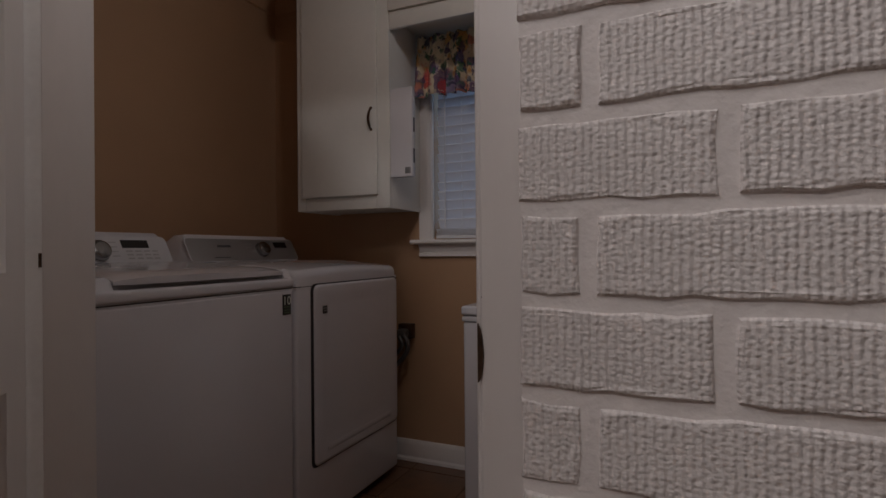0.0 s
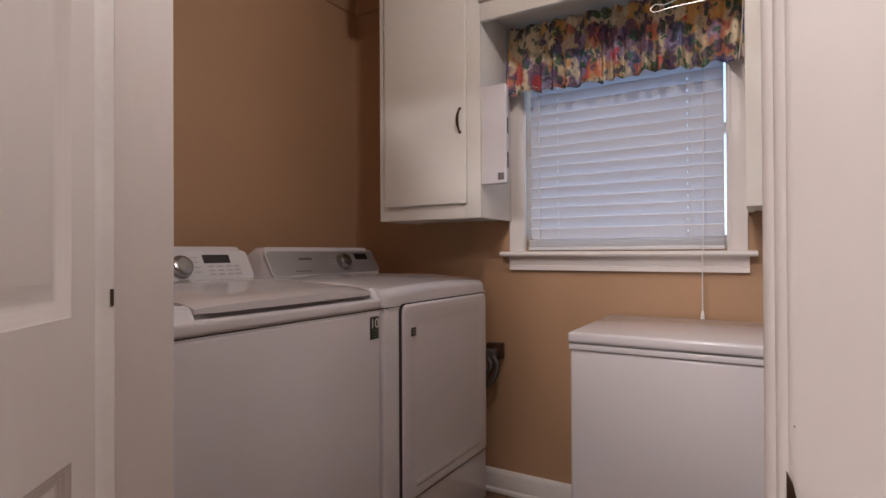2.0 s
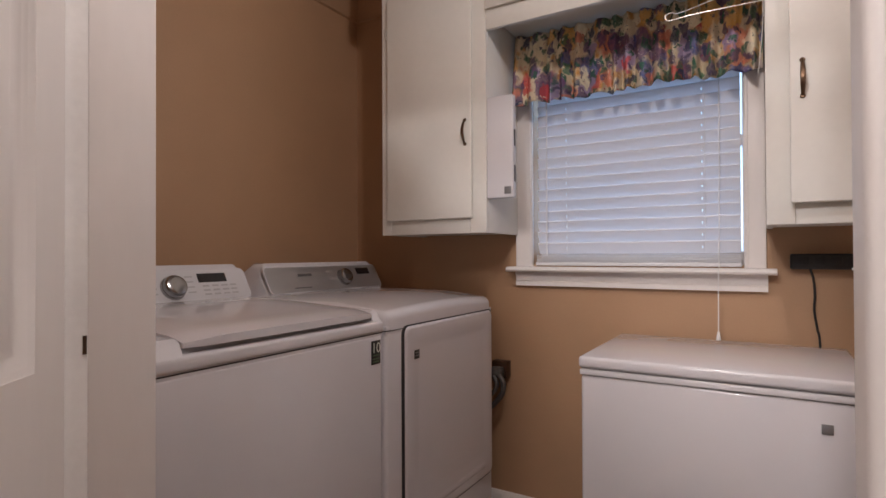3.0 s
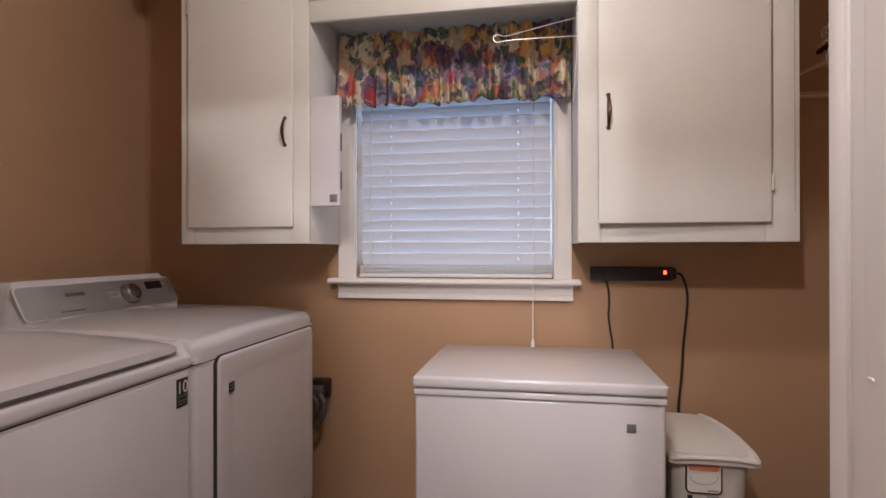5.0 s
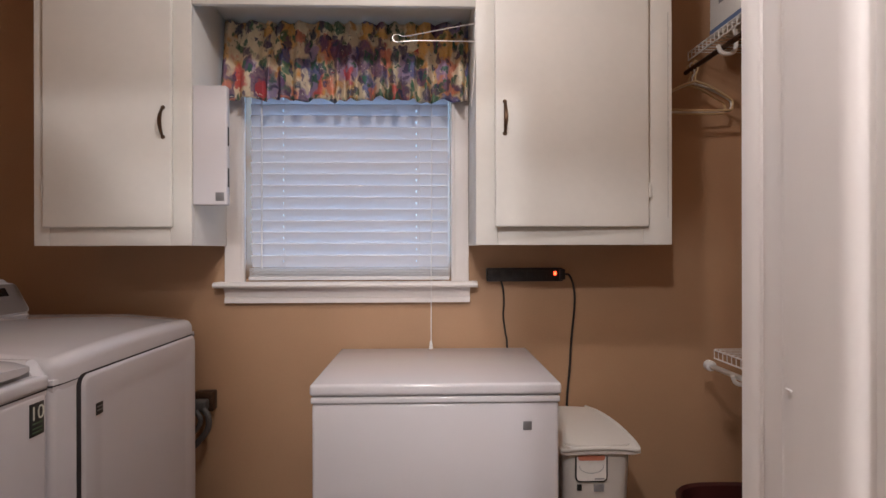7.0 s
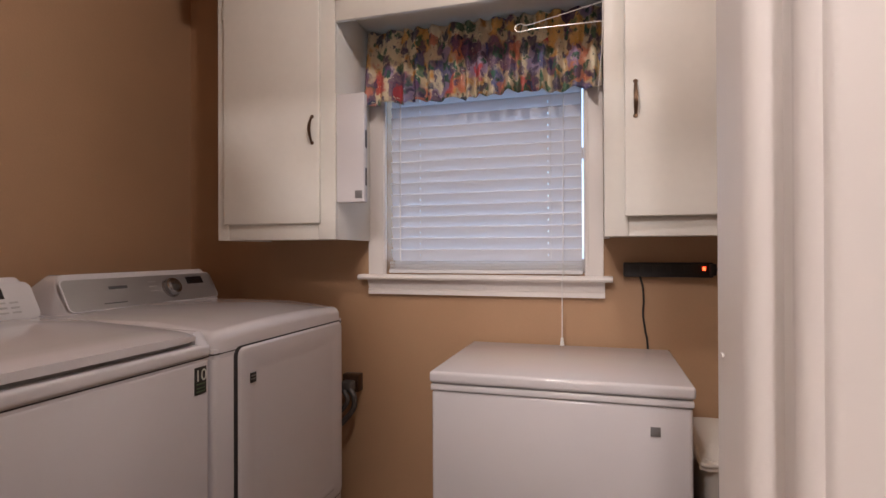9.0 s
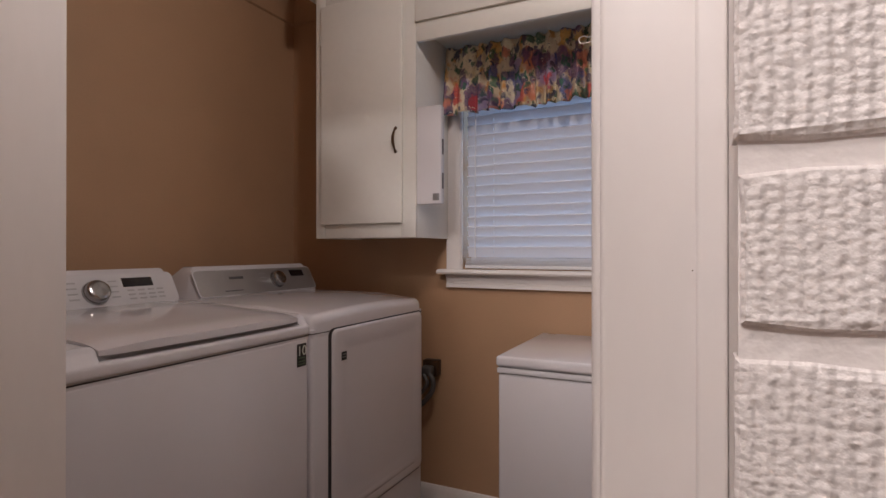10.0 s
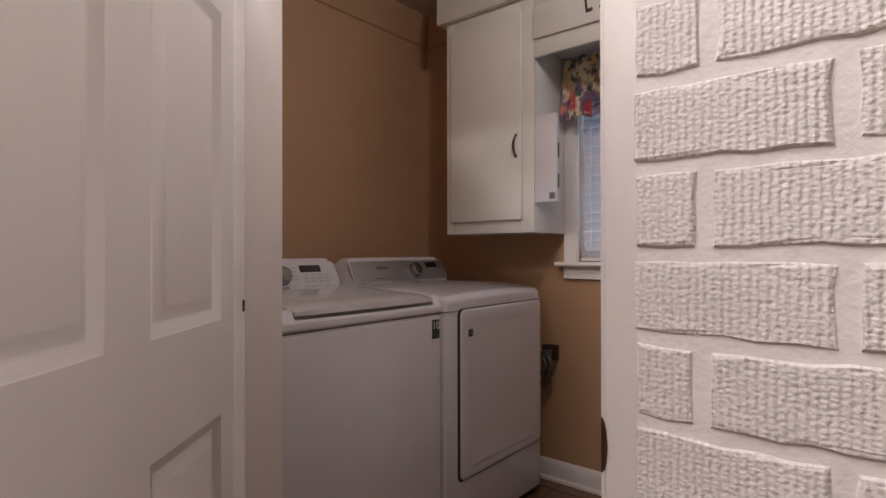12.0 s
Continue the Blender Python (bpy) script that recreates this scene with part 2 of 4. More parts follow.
GLASS = bpy.data.materials.new("window_glass")
GLASS.use_nodes = True
gb = GLASS.node_tree.nodes["Principled BSDF"]
gb.inputs["Transmission Weight"].default_value, gb.inputs["Roughness"].default_value, gb.inputs["IOR"].default_value = 1.0, 0.0, 1.45


# ---- mesh helpers ----
def box(x0, x1, y0, y1, z0, z1, bevel=0.0, seg=2, bm=None):
    """A box from corner to corner, its edges rounded by bevel."""
    b = bmesh.new()
    bmesh.ops.create_cube(b, size=1.0)
    for v in b.verts:
        v.co = Vector(((x0 + x1) / 2 + v.co.x * (x1 - x0), (y0 + y1) / 2 + v.co.y * (y1 - y0), (z0 + z1) / 2 + v.co.z * (z1 - z0)))
    if bevel:
        bmesh.ops.bevel(b, geom=b.edges[:], offset=bevel, segments=seg, affect="EDGES", profile=0.5)
    return b if bm is None else join(bm, b)


def join(a, b):
    """Adds the faces of b to a."""
    m = bpy.data.meshes.new("tmp")
    b.to_mesh(m)
    a.from_mesh(m)
    b.free()
    bpy.data.meshes.remove(m)
    return a


def rod(p, q, r, n=10, r2=None):
    """A cylinder or cone from p to q."""
    p, q = Vector(p), Vector(q)
    b = bmesh.new()
    bmesh.ops.create_cone(b, cap_ends=True, segments=n, radius1=r, radius2=r if r2 is None else r2, depth=(q - p).length)
    b.transform(Matrix.Translation((p + q) / 2) @ (q - p).to_track_quat("Z", "Y").to_matrix().to_4x4())
    return b


def tube(points, r, n=8):
    """A round wire along points."""
    b = bmesh.new()
    pts = [Vector(p) for p in points]
    rings = []
    side = None
    for i, p in enumerate(pts):
        d = (pts[min(i + 1, len(pts) - 1)] - pts[max(i - 1, 0)]).normalized()
        if side is None:
            side = d.orthogonal().normalized()
        side = (side - d * side.dot(d)).normalized()
        up = d.cross(side)
        rings.append([b.verts.new(p + (side * math.cos(a) + up * math.sin(a)) * r) for a in (2 * math.pi * k / n for k in range(n))])
    for a, c in zip(rings, rings[1:]):
        for k in range(n):
            b.faces.new((a[k], a[(k + 1) % n], c[(k + 1) % n], c[k]))
    b.faces.new(rings[0][::-1]), b.faces.new(rings[-1])
    return b


def curve_points(knots, steps=8):
    """A smooth line through knots (Catmull-Rom)."""
    k = [Vector(p) for p in knots]
    k = [2 * k[0] - k[1]] + k + [2 * k[-1] - k[-2]]
    out = []
    for a, b, c, d in zip(k, k[1:], k[2:], k[3:]):
        for i in range(steps):
            t = i / steps
            out.append(0.5 * (2 * b + (c - a) * t + (2 * a - 5 * b + 4 * c - d) * t * t + (3 * b - a - 3 * c + d) * t ** 3))
    return out + [k[-2]]


def prism(profile, axis, a, b, bevel=0.0):
    """A profile of (u, v) drawn along an axis from a to b. x: u, v are y, z; y: x, z; z: x, y."""
    m = bmesh.new()
    put = {"x": lambda u, v, w: (w, u, v), "y": lambda u, v, w: (u, w, v), "z": lambda u, v, w: (u, v, w)}[axis]
    lo = [m.verts.new(put(u, v, a)) for u, v in profile]
    hi = [m.verts.new(put(u, v, b)) for u, v in profile]
    m.faces.new(lo), m.faces.new(hi[::-1])
    for i in range(len(profile)):
        j = (i + 1) % len(profile)
        m.faces.new((lo[j], lo[i], hi[i], hi[j]))
    bmesh.ops.recalc_face_normals(m, faces=m.faces[:])
    if bevel:
        bmesh.ops.bevel(m, geom=m.edges[:], offset=bevel, segments=2, affect="EDGES", profile=0.5)
    return m


ORIGIN = {}


def mesh_object(name, bm, mat, origin):
    bm.transform(Matrix.Translation(-Vector(origin)))
    bmesh.ops.recalc_face_normals(bm, faces=bm.faces[:])
    me = bpy.data.meshes.new(name)
    bm.to_mesh(me)
    bm.free()
    me.materials.append(mat)
    me.polygons.foreach_set("use_smooth", [True] * len(me.polygons))
    me.set_sharp_from_angle(angle=radians(35))
    return new(name, me)


def thing(name, place, label, category, group="", kind=""):
    """An empty at a thing's base that carries its parts."""
    ob = new(name)
    ob.empty_display_size = 0.05
    ob.location = place
    ORIGIN[ob] = Vector(place)
    return tagged(ob, label, category, group, kind)


def solid(name, bm, mat, label="", category="", group="", kind=""):
    """A thing or a piece of the setting of one mesh."""
    co = [v.co for v in bm.verts]
    place = (sum(c.x for c in co) / len(co), sum(c.y for c in co) / len(co), min(c.z for c in co))
    ob = mesh_object(name, bm, mat, place)
    ob.location = place
    ORIGIN[ob] = Vector(place)
    return tagged(ob, label, category, group, kind)


def part(name, bm, mat, parent, label=""):
    ob = mesh_object(name, bm, mat, ORIGIN[parent])
    ob.parent = parent
    ORIGIN[ob] = ORIGIN[parent]
    return tagged(ob, label)


def structure(name, bm, mat, label):
    return solid(name, bm, mat, label, name.split("_")[0], kind="structure")


# ---- setting ----
XL, XR, YF, YB, TOP = -1.815, 1.09, 0.76, 2.406, 2.41
WX0, WX1, WZ0, WZ1 = -0.868, -0.108, 1.062, 1.95
structure("wall_left", box(XL - 0.12, XL, YF - 0.15, YB + 0.14, -0.05, TOP + 0.1), TAN, "tan painted side wall behind the washer and dryer")
structure("wall_right", box(XR, XR + 0.12, YF - 0.15, YB + 0.14, -0.05, TOP + 0.1), TAN, "tan painted side wall that carries wire shelves")
wall = box(XL, WX0, YB, YB + 0.14, -0.05, TOP + 0.1)
for a in ((WX1, XR, -0.05, TOP + 0.1), (WX0, WX1, -0.05, WZ0), (WX0, WX1, WZ1, TOP + 0.1)):
    box(a[0], a[1], YB, YB + 0.14, a[2], a[3], bm=wall)
structure("wall_back", wall, TAN, "tan painted back wall with a window")
inner = box(XL, -0.86, 0.605, YF, -0.05, TOP + 0.1)
box(0.0667, XR, 0.605, YF, -0.05, TOP + 0.1, bm=inner)
box(-0.86, 0.0667, 0.605, YF, 2.06, TOP + 0.1, bm=inner)
structure("wall_front", inner, TAN, "tan painted wall with the doorway")
hall = box(-2.1, -0.875, 0.52, 0.605, -0.05, 2.55)
structure("wall_hall_left", hall, HALLPAINT, "painted hall wall behind the open door")
structure("wall_hall_back", box(-2.1, 1.75, -2.32, -2.2, -0.05, 2.55), HALLPAINT, "plain painted hall wall")
structure("wall_hall_west", box(-2.22, -2.1, -2.32, 0.605, -0.05, 2.55), HALLPAINT, "plain painted hall wall")
structure("wall_hall_east", box(1.75, 1.87, -2.32, 0.605, -0.05, 2.55), HALLPAINT, "plain painted hall wall")
structure("ceiling", box(-2.3, 1.95, 0.68, 2.62, TOP, TOP + 0.1), SHADEDCEILING, "ceiling over the laundry room, its shade put into a darker colour")
structure("ceiling_hall", box(-2.3, 1.95, -2.4, 0.679, TOP, TOP + 0.1), HALLCEILING, "dull white painted hall ceiling")
floor = structure("floor", box(-2.3, 1.95, -2.4, 2.62, -0.15, -0.006), GROUT, "brown tiled floor of hall and laundry room")


def base_profile(face, out):
    """Baseboard with a rounded top and a shoe."""
    s = 1 if out > 0 else -1
    return [(face, 0), (face + s * 0.024, 0), (face + s * 0.023, 0.012), (face + s * 0.015, 0.02), (face + s * 0.014, 0.075), (face + s * 0.010, 0.088), (face + s * 0.005, 0.096), (face, 0.098)]


structure("baseboard_back", prism(base_profile(YB, -1), "x", XL, XR - 0.03), TRIM, "white painted baseboard with quarter-round shoe")
structure("baseboard_right", prism(base_profile(XR, -1), "y", YF, YB), TRIM, "white painted baseboard with quarter-round shoe")
structure("trim_crown_left", prism([(XL, 2.275), (XL + 0.012, 2.28), (XL + 0.016, 2.295), (XL + 0.05, 2.36), (XL + 0.085, 2.395), (XL + 0.088, TOP), (XL, TOP)], "y", YF, YB), TAN, "tan painted crown moulding on the side wall")
structure("trim_crown_back", prism([(YB, 2.275), (YB - 0.012, 2.28), (YB - 0.016, 2.295), (YB - 0.05, 2.36), (YB - 0.085, 2.395), (YB - 0.088, TOP), (YB, TOP)], "x", XL + 0.002, -1.42), TAN, "tan painted crown moulding beside the wall cabinet")

# doorway: frame, stops and the boards beside the brick
door_frame = thing("trim_door_frame", (-0.39, 0.68, 0), "white painted door frame with stops, chipped edges", "door frame", kind="structure")
part("jamb", box(-0.86, -0.808, 0.595, 0.763, 0, 2.06, 0.003), TRIM, door_frame)
part("jamb", box(0.0142, 0.0720, 0.5975, 0.741, 0, 2.06, 0.004, 3), TRIM, door_frame)
part("head", box(-0.808, 0.0142, 0.595, 0.755, 2.03, 2.06, 0.003), TRIM, door_frame)
part("stop", box(-0.83, -0.796, 0.664, 0.755, 0, 2.02, 0.003), TRIM, door_frame)
part("stop", box(0.0026, 0.040, 0.6375, 0.6935, 0, 2.02, 0.009, 5), TRIM, door_frame)
part("bead", rod((0.0145, 0.6075, 0), (0.0145, 0.6075, 2.03), 0.0062, 14), TRIM, door_frame, "rounded painted bead")
part("edge_strip", box(0.0118, 0.030, 0.722, 0.7425, 0, 2.02, 0.002), TRIM, door_frame, "thin painted edge strip")
part("stop", box(-0.808, 0.0142, 0.645, 0.72, 2.02, 2.03, 0.002), TRIM, door_frame)
part("brick_mould", box(0.0655, 0.0812, 0.5935, 0.604, 0, 2.06, 0.0025, 3), TRIM, door_frame)
part("brick_mould", box(-0.875, -0.861, 0.574, 0.604, 0, 2.06, 0.003), TRIM, door_frame)
plate = prism([(0.0130, 0.872), (0.0160, 0.876), (0.0180, 0.886), (0.0190, 0.900), (0.0180, 0.914), (0.0160, 0.924), (0.0130, 0.930)], "y", 0.5945, 0.5985, 0.0006)
# Added strip: its pale colour stands for the bright line of light beside the hinges.
part("hinge_gap_light", prism([(-0.808, 0.630), (-0.7898, 0.6342), (-0.7935, 0.6395), (-0.7955, 0.6480), (-0.7955, 0.6635), (-0.808, 0.6635)], "z", 0.0, 2.02), GAPLIGHT, door_frame, "added white strip that stands in for light in the hinge gap")
part("strike_plate", plate, STRIKE, door_frame, "dark worn metal strike plate lip")


for x, y, z, r in ((0.0640, 0.5975, 1.124, 0.0004), (0.0735, 0.5935, 0.945, 0.0006), (0.017, 0.5975, 0.955, 0.0004)):
    part("nail_hole", rod((x, y + 0.001, z), (x, y - 0.0004, z), r, 8), STRIKE, door_frame, "small dark nail hole")
part("paint_chip", box(0.0018, 0.0030, 0.679, 0.684, 1.095, 1.0965, 0.0004), TRIM, door_frame, "raised chip of paint")
part("paint_chip", box(0.0112, 0.0120, 0.727, 0.730, 0.86, 0.872, 0.0003), STRIKE, door_frame, "dark chip in the paint")


# open door: leaf swings into the hall
def door_leaf():
    """A moulded panel door, built along x from its hinge edge and then swung open."""
    d = thing("door", (-0.79, 0.634, 0.01), "white six-panel interior door standing half open into the hall", "door", kind="structure")
    width, th = 0.77, 0.035
    cols = ((0.060, 0.312), (0.419, 0.671))
    rows = ((0.12, 0.789), (0.972, 1.565), (1.69, 1.93))
    swing = Matrix.Translation((-0.79, 0.634, 0)) @ Matrix.Rotation(radians(-50.3), 4, "Z")

    def piece(name, bm, label=""):
        bm.transform(swing)
        return part(name, bm, DOORPAINT, d, label)

    # stiles and rails lie at y from -th to 0; their room face is at y = 0
    xs = (0.0, cols[0][0], cols[0][1], cols[1][0], cols[1][1], width)
    for x0, x1 in ((xs[0], xs[1]), (xs[2], xs[3]), (xs[4], xs[5])):
        piece("stile", box(x0, x1, -th, 0, 0.01, 2.02))
    zs = (0.01, rows[0][0], rows[0][1], rows[1][0], rows[1][1], rows[2][0], rows[2][1], 2.02)
    for z0, z1 in ((zs[0], zs[1]), (zs[2], zs[3]), (zs[4], zs[5]), (zs[6], zs[7])):
        for c in cols:
            piece("rail", box(c[0], c[1], -th, 0, z0, z1))
    for x0, x1 in cols:
        for z0, z1 in rows:
            b = bmesh.new()
            loops = []
            for inset, y in ((0.0, 0.0), (0.001, -0.0009), (0.008, -0.0030), (0.009, -0.0040), (0.015, -0.0060), (0.016, -0.0070), (0.022, -0.0090), (0.024, -0.0092), (0.044, -0.0010), (0.047, -0.0006)):
                loops.append([b.verts.new((x, y, z)) for x, z in ((x0 + inset, z0 + inset), (x1 - inset, z0 + inset), (x1 - inset, z1 - inset), (x0 + inset, z1 - inset))])
            for a, c in zip(loops, loops[1:]):
                for k in range(4):
                    b.faces.new((a[k], a[(k + 1) % 4], c[(k + 1) % 4], c[k]))
            b.faces.new(loops[-1])
            back = [b.verts.new((x, -th, z)) for x, z in ((x0, z0), (x1, z0), (x1, z1), (x0, z1))]
            b.faces.new(back[::-1])
            for k in range(4):
                b.faces.new((loops[0][k], back[k], back[(k + 1) % 4], loops[0][(k + 1) % 4]))
            piece("panel", b)
    for z in (0.25, 0.992, 1.80):
        h = part("hinge", rod((-0.7958, 0.6600, z - 0.014), (-0.7958, 0.6600, z + 0.010), 0.0026, 10), STRIKE, d, "dark metal hinge knuckle")
    return d


door_leaf()

# window: frame, glass, sill and casing
win = thing("window_1", (-0.488, YB, 0.975), "white painted window with stool, apron and closed blind", "window", kind="structure")
part("casing", prism([(-0.941, 1.053), (-0.868, 1.053), (-0.868, 1.955), (-0.941, 1.955)], "y", 2.385, YB, 0.004), TRIM, win)
part("casing", prism([(-0.108, 1.053), (-0.043, 1.053), (-0.043, 1.955), (-0.108, 1.955)], "y", 2.385, YB, 0.004), TRIM, win)
part("casing_bead", box(-0.882, -0.872, 2.379, 2.386, 1.06, 1.95, 0.002), TRIM, win)
part("casing_bead", box(-0.104, -0.094, 2.379, 2.386, 1.06, 1.95, 0.002), TRIM, win)
part("window_sill", prism([(YB + 0.10, 1.032), (2.352, 1.032), (2.344, 1.036), (2.341, 1.042), (2.344, 1.048), (2.352, 1.053), (YB + 0.10, 1.053)], "x", -0.969, -0.013), TRIM, win)
part("apron", prism([(YB, 0.975), (2.385, 0.975), (2.385, 0.992), (2.389, 0.996), (2.387, 1.012), (2.380, 1.022), (2.376, 1.032), (YB, 1.032)], "x", -0.941, -0.039), TRIM, win)
for x0, x1, z0, z1 in ((WX0, WX0 + 0.006, WZ0, WZ1), (WX1 - 0.006, WX1, WZ0, WZ1), (WX0 + 0.006, WX1 - 0.006, WZ0, WZ0 + 0.05), (WX0 + 0.006, WX1 - 0.006, WZ1 - 0.04, WZ1), (WX0 + 0.006, WX1 - 0.006, 1.49, 1.53)):
    part("sash", box(x0, x1, 2.49, 2.525, z0, z1, 0.003), TRIM, win)
for z0, z1 in ((WZ0 + 0.05, 1.49), (1.53, WZ1 - 0.04)):
    pane = part("pane", box(WX0 + 0.006, WX1 - 0.006, 2.505, 2.509, z0, z1), GLASS, win)
    pane.visible_shadow = False


# ---- wall cabinets ----
def arched_pull(parent, x, z0, z1, y):
    """A bowed cabinet pull with two flared feet."""
    pts = [(x, y - 0.001 - 0.022 * math.sin(math.pi * k / 14), z0 + (z1 - z0) * k / 14) for k in range(15)]
    b = bmesh.new()
    ring = []
    for k, p in enumerate(pts):
        w = 0.0035 + 0.003 * math.sin(math.pi * k / 14)
        ring.append([b.verts.new((p[0] + dx * w, p[1] + dy * 0.0028, p[2])) for dx, dy in ((-1, 0), (-0.6, -1), (0.6, -1), (1, 0), (0.6, 1), (-0.6, 1))])
    for a, c in zip(ring, ring[1:]):
        for k in range(6):
            b.faces.new((a[k], a[(k + 1) % 6], c[(k + 1) % 6], c[k]))
    b.faces.new(ring[0]), b.faces.new(ring[-1])
    for z in (z0 + 0.004, z1 - 0.004):
        join(b, rod((x, y, z), (x, y - 0.006, z), 0.007, 12, 0.004))
    return part("handle", b, BRONZE, parent, "aged bronze bowed pull")


CF = 2.094


def wall_cabinet(x0, x1, dx0, dx1, handle_x, hz, hinge_x, lean, label):
    c = thing("wall_cabinet", ((x0 + x1) / 2, 2.25, 1.185), label, "cabinet", "painted wall cabinets")
    part("side", box(x0, x0 + 0.018, CF + 0.018, YB, 1.185, 2.215, 0.001), CABINET, c)
    part("side", box(x1 - 0.018, x1, CF + 0.018, YB, 1.185, 2.215, 0.001), CABINET, c)
    part("bottom", box(x0 + 0.018, x1 - 0.018, CF + 0.018, YB, 1.190, 1.208), CABINET, c)
    part("back", box(x0 + 0.018, x1 - 0.018, YB - 0.008, YB - 0.002, 1.208, 2.215), CABINET, c)
    part("stile", box(x0, dx0 + 0.012, CF, CF + 0.018, 1.185, 2.215, 0.0025), CABINET, c)
    part("stile", box(dx1 - 0.012, x1, CF, CF + 0.018, 1.185, 2.215, 0.0025), CABINET, c)
    part("rail", box(dx0 + 0.012, dx1 - 0.012, CF + 0.001, CF + 0.018, 1.185, 1.254, 0.0015), CABINET, c)
    part("rail", box(dx0 + 0.012, dx1 - 0.012, CF + 0.001, CF + 0.018, 2.14, 2.215, 0.0015), CABINET, c)
    leaf = box(dx0, dx1, CF - 0.016, CF - 0.001, 1.242, 2.157, 0.004, 3)
    far = dx0 if abs(hinge_x - dx1) < abs(hinge_x - dx0) else dx1
    for v in leaf.verts:
        u = abs(v.co.x - hinge_x) / abs(far - hinge_x)
        v.co.y -= lean * u * (1.0 - 0.7 * (v.co.z - 1.242) / 0.915)
    d = part("door", leaf, CABINET, c, "white painted slab door")
    arched_pull(d, handle_x, hz[0], hz[1], CF - 0.016 - lean * 0.8)
    for z in (1.36, 2.02):
        h = rod((hinge_x, CF - 0.008, z - 0.024), (hinge_x, CF - 0.008, z + 0.024), 0.0045, 8)
        box(hinge_x - 0.002 if hinge_x > handle_x else hinge_x - 0.014, hinge_x + 0.014 if hinge_x > handle_x else hinge_x + 0.002, CF - 0.003, CF - 0.0005, z - 0.02, z + 0.02, bm=h)
        part("hinge", h, CABINET, d, "painted-over hinge")
    return c


wall_cabinet(-1.416, -0.932, -1.380, -0.987, -1.013, (1.517, 1.616), -1.384, 0.0, "white painted wall cabinet with a slab door, above the dryer")
wall_cabinet(-0.042, 0.588, 0.016, 0.507, 0.046, (1.529, 1.636), 0.512, 0.020, "white painted wall cabinet, its warped door slightly ajar")
solid("crack", box(0.5745, 0.5751, CF - 0.0006, CF + 0.001, 1.27, 1.93), DARK, "thin dark crack in the cabinet paint", "crack", kind="structure")
bridge = thing("bridge_cabinet", (-0.487, 2.25, 1.941), "white painted bridge cabinet over the window, with dark letters", "cabinet", "painted wall cabinets")
part("rail", box(-0.931, -0.043, CF, CF + 0.018, 1.941, 2.026, 0.0025), CABINET, bridge)
part("soffit", box(-0.931, -0.043, CF + 0.018, YB, 2.008, 2.022), CABINET, bridge)
part("rail", box(-0.931, -0.043, CF, CF + 0.018, 2.148, 2.215, 0.001), CABINET, bridge)
part("door", box(-0.949 + 0.02, -0.06, CF - 0.014, CF - 0.001, 2.014, 2.156, 0.003), CABINET, bridge, "white painted flap panel")
fascia = thing("trim_cabinet_fascia", (-0.42, 2.08, 2.205), "white painted fascia board above the cabinets", "fascia", kind="structure")
part("board", box(-1.452, 0.622, 2.060, 2.094, 2.207, TOP, 0.003), CABINET, fascia)
part("board", box(-1.452, -1.417, 2.0945, YB, 2.207, TOP, 0.002), CABINET, fascia)
part("board", box(0.589, 0.622, 2.0945, YB, 2.207, TOP, 0.002), CABINET, fascia)
for k, ch in enumerate("LAUNDRY"):
    font = bpy.data.curves.new("letter", "FONT")
    font.body, font.size, font.extrude, font.offset = ch, 0.105, 0.002, 0.0016
    font.align_x = "CENTER"
    tmp = bpy.data.objects.new("tmp", font)
    scene.collection.objects.link(tmp)
    bpy.context.view_layer.update()
    me = bpy.data.meshes.new_from_object(tmp.evaluated_get(bpy.context.evaluated_depsgraph_get()))
    bpy.data.objects.remove(tmp)
    b = bmesh.new()
    b.from_mesh(me)
    b.transform(Matrix.Diagonal((0.62, 0.95, 1, 1)))
    b.transform(pose(-0.672 + 0.066 * k, CF - 0.0165, 2.060 + 0.003 * ((k * 7) % 3), 90, (-6, 4, -3, 5, -4, 3, -5)[k], 0))
    tagged(solid("letter", b, LETTER, "dark metal letter %s fixed to the white cabinet panel" % ch, "letter", "letters on the cabinet"))


# ---- dispenser on the cabinet side ----
disp = thing("bag_dispenser", (-0.875, 2.16, 1.31), "white plastic dispenser box fixed to the cabinet side", "dispenser")
body = box(-0.9315, -0.826, 2.098, 2.128, 1.312, 1.688, 0.005, 3)
part("body", body, ENAMEL, disp)
part("slot", box(-0.8265, -0.8252, 2.108, 2.120, 1.50, 1.56), DARK, disp, "dark slot")
part("slot", box(-0.8265, -0.8252, 2.108, 2.120, 1.37, 1.43), DARK, disp, "dark slot")
part("badge", box(-0.860, -0.833, 2.0962, 2.0985, 1.325, 1.352, 0.0008), BADGEGREY, disp, "small grey badge")


# ---- blind ----
blind = thing("window_blind", (-0.488, 2.42, 1.06), "white closed slatted blind with pull cord and ladder strings", "blind")
SX0, SX1 = -0.8530, -0.1175
HOLES = (-0.735, -0.238)


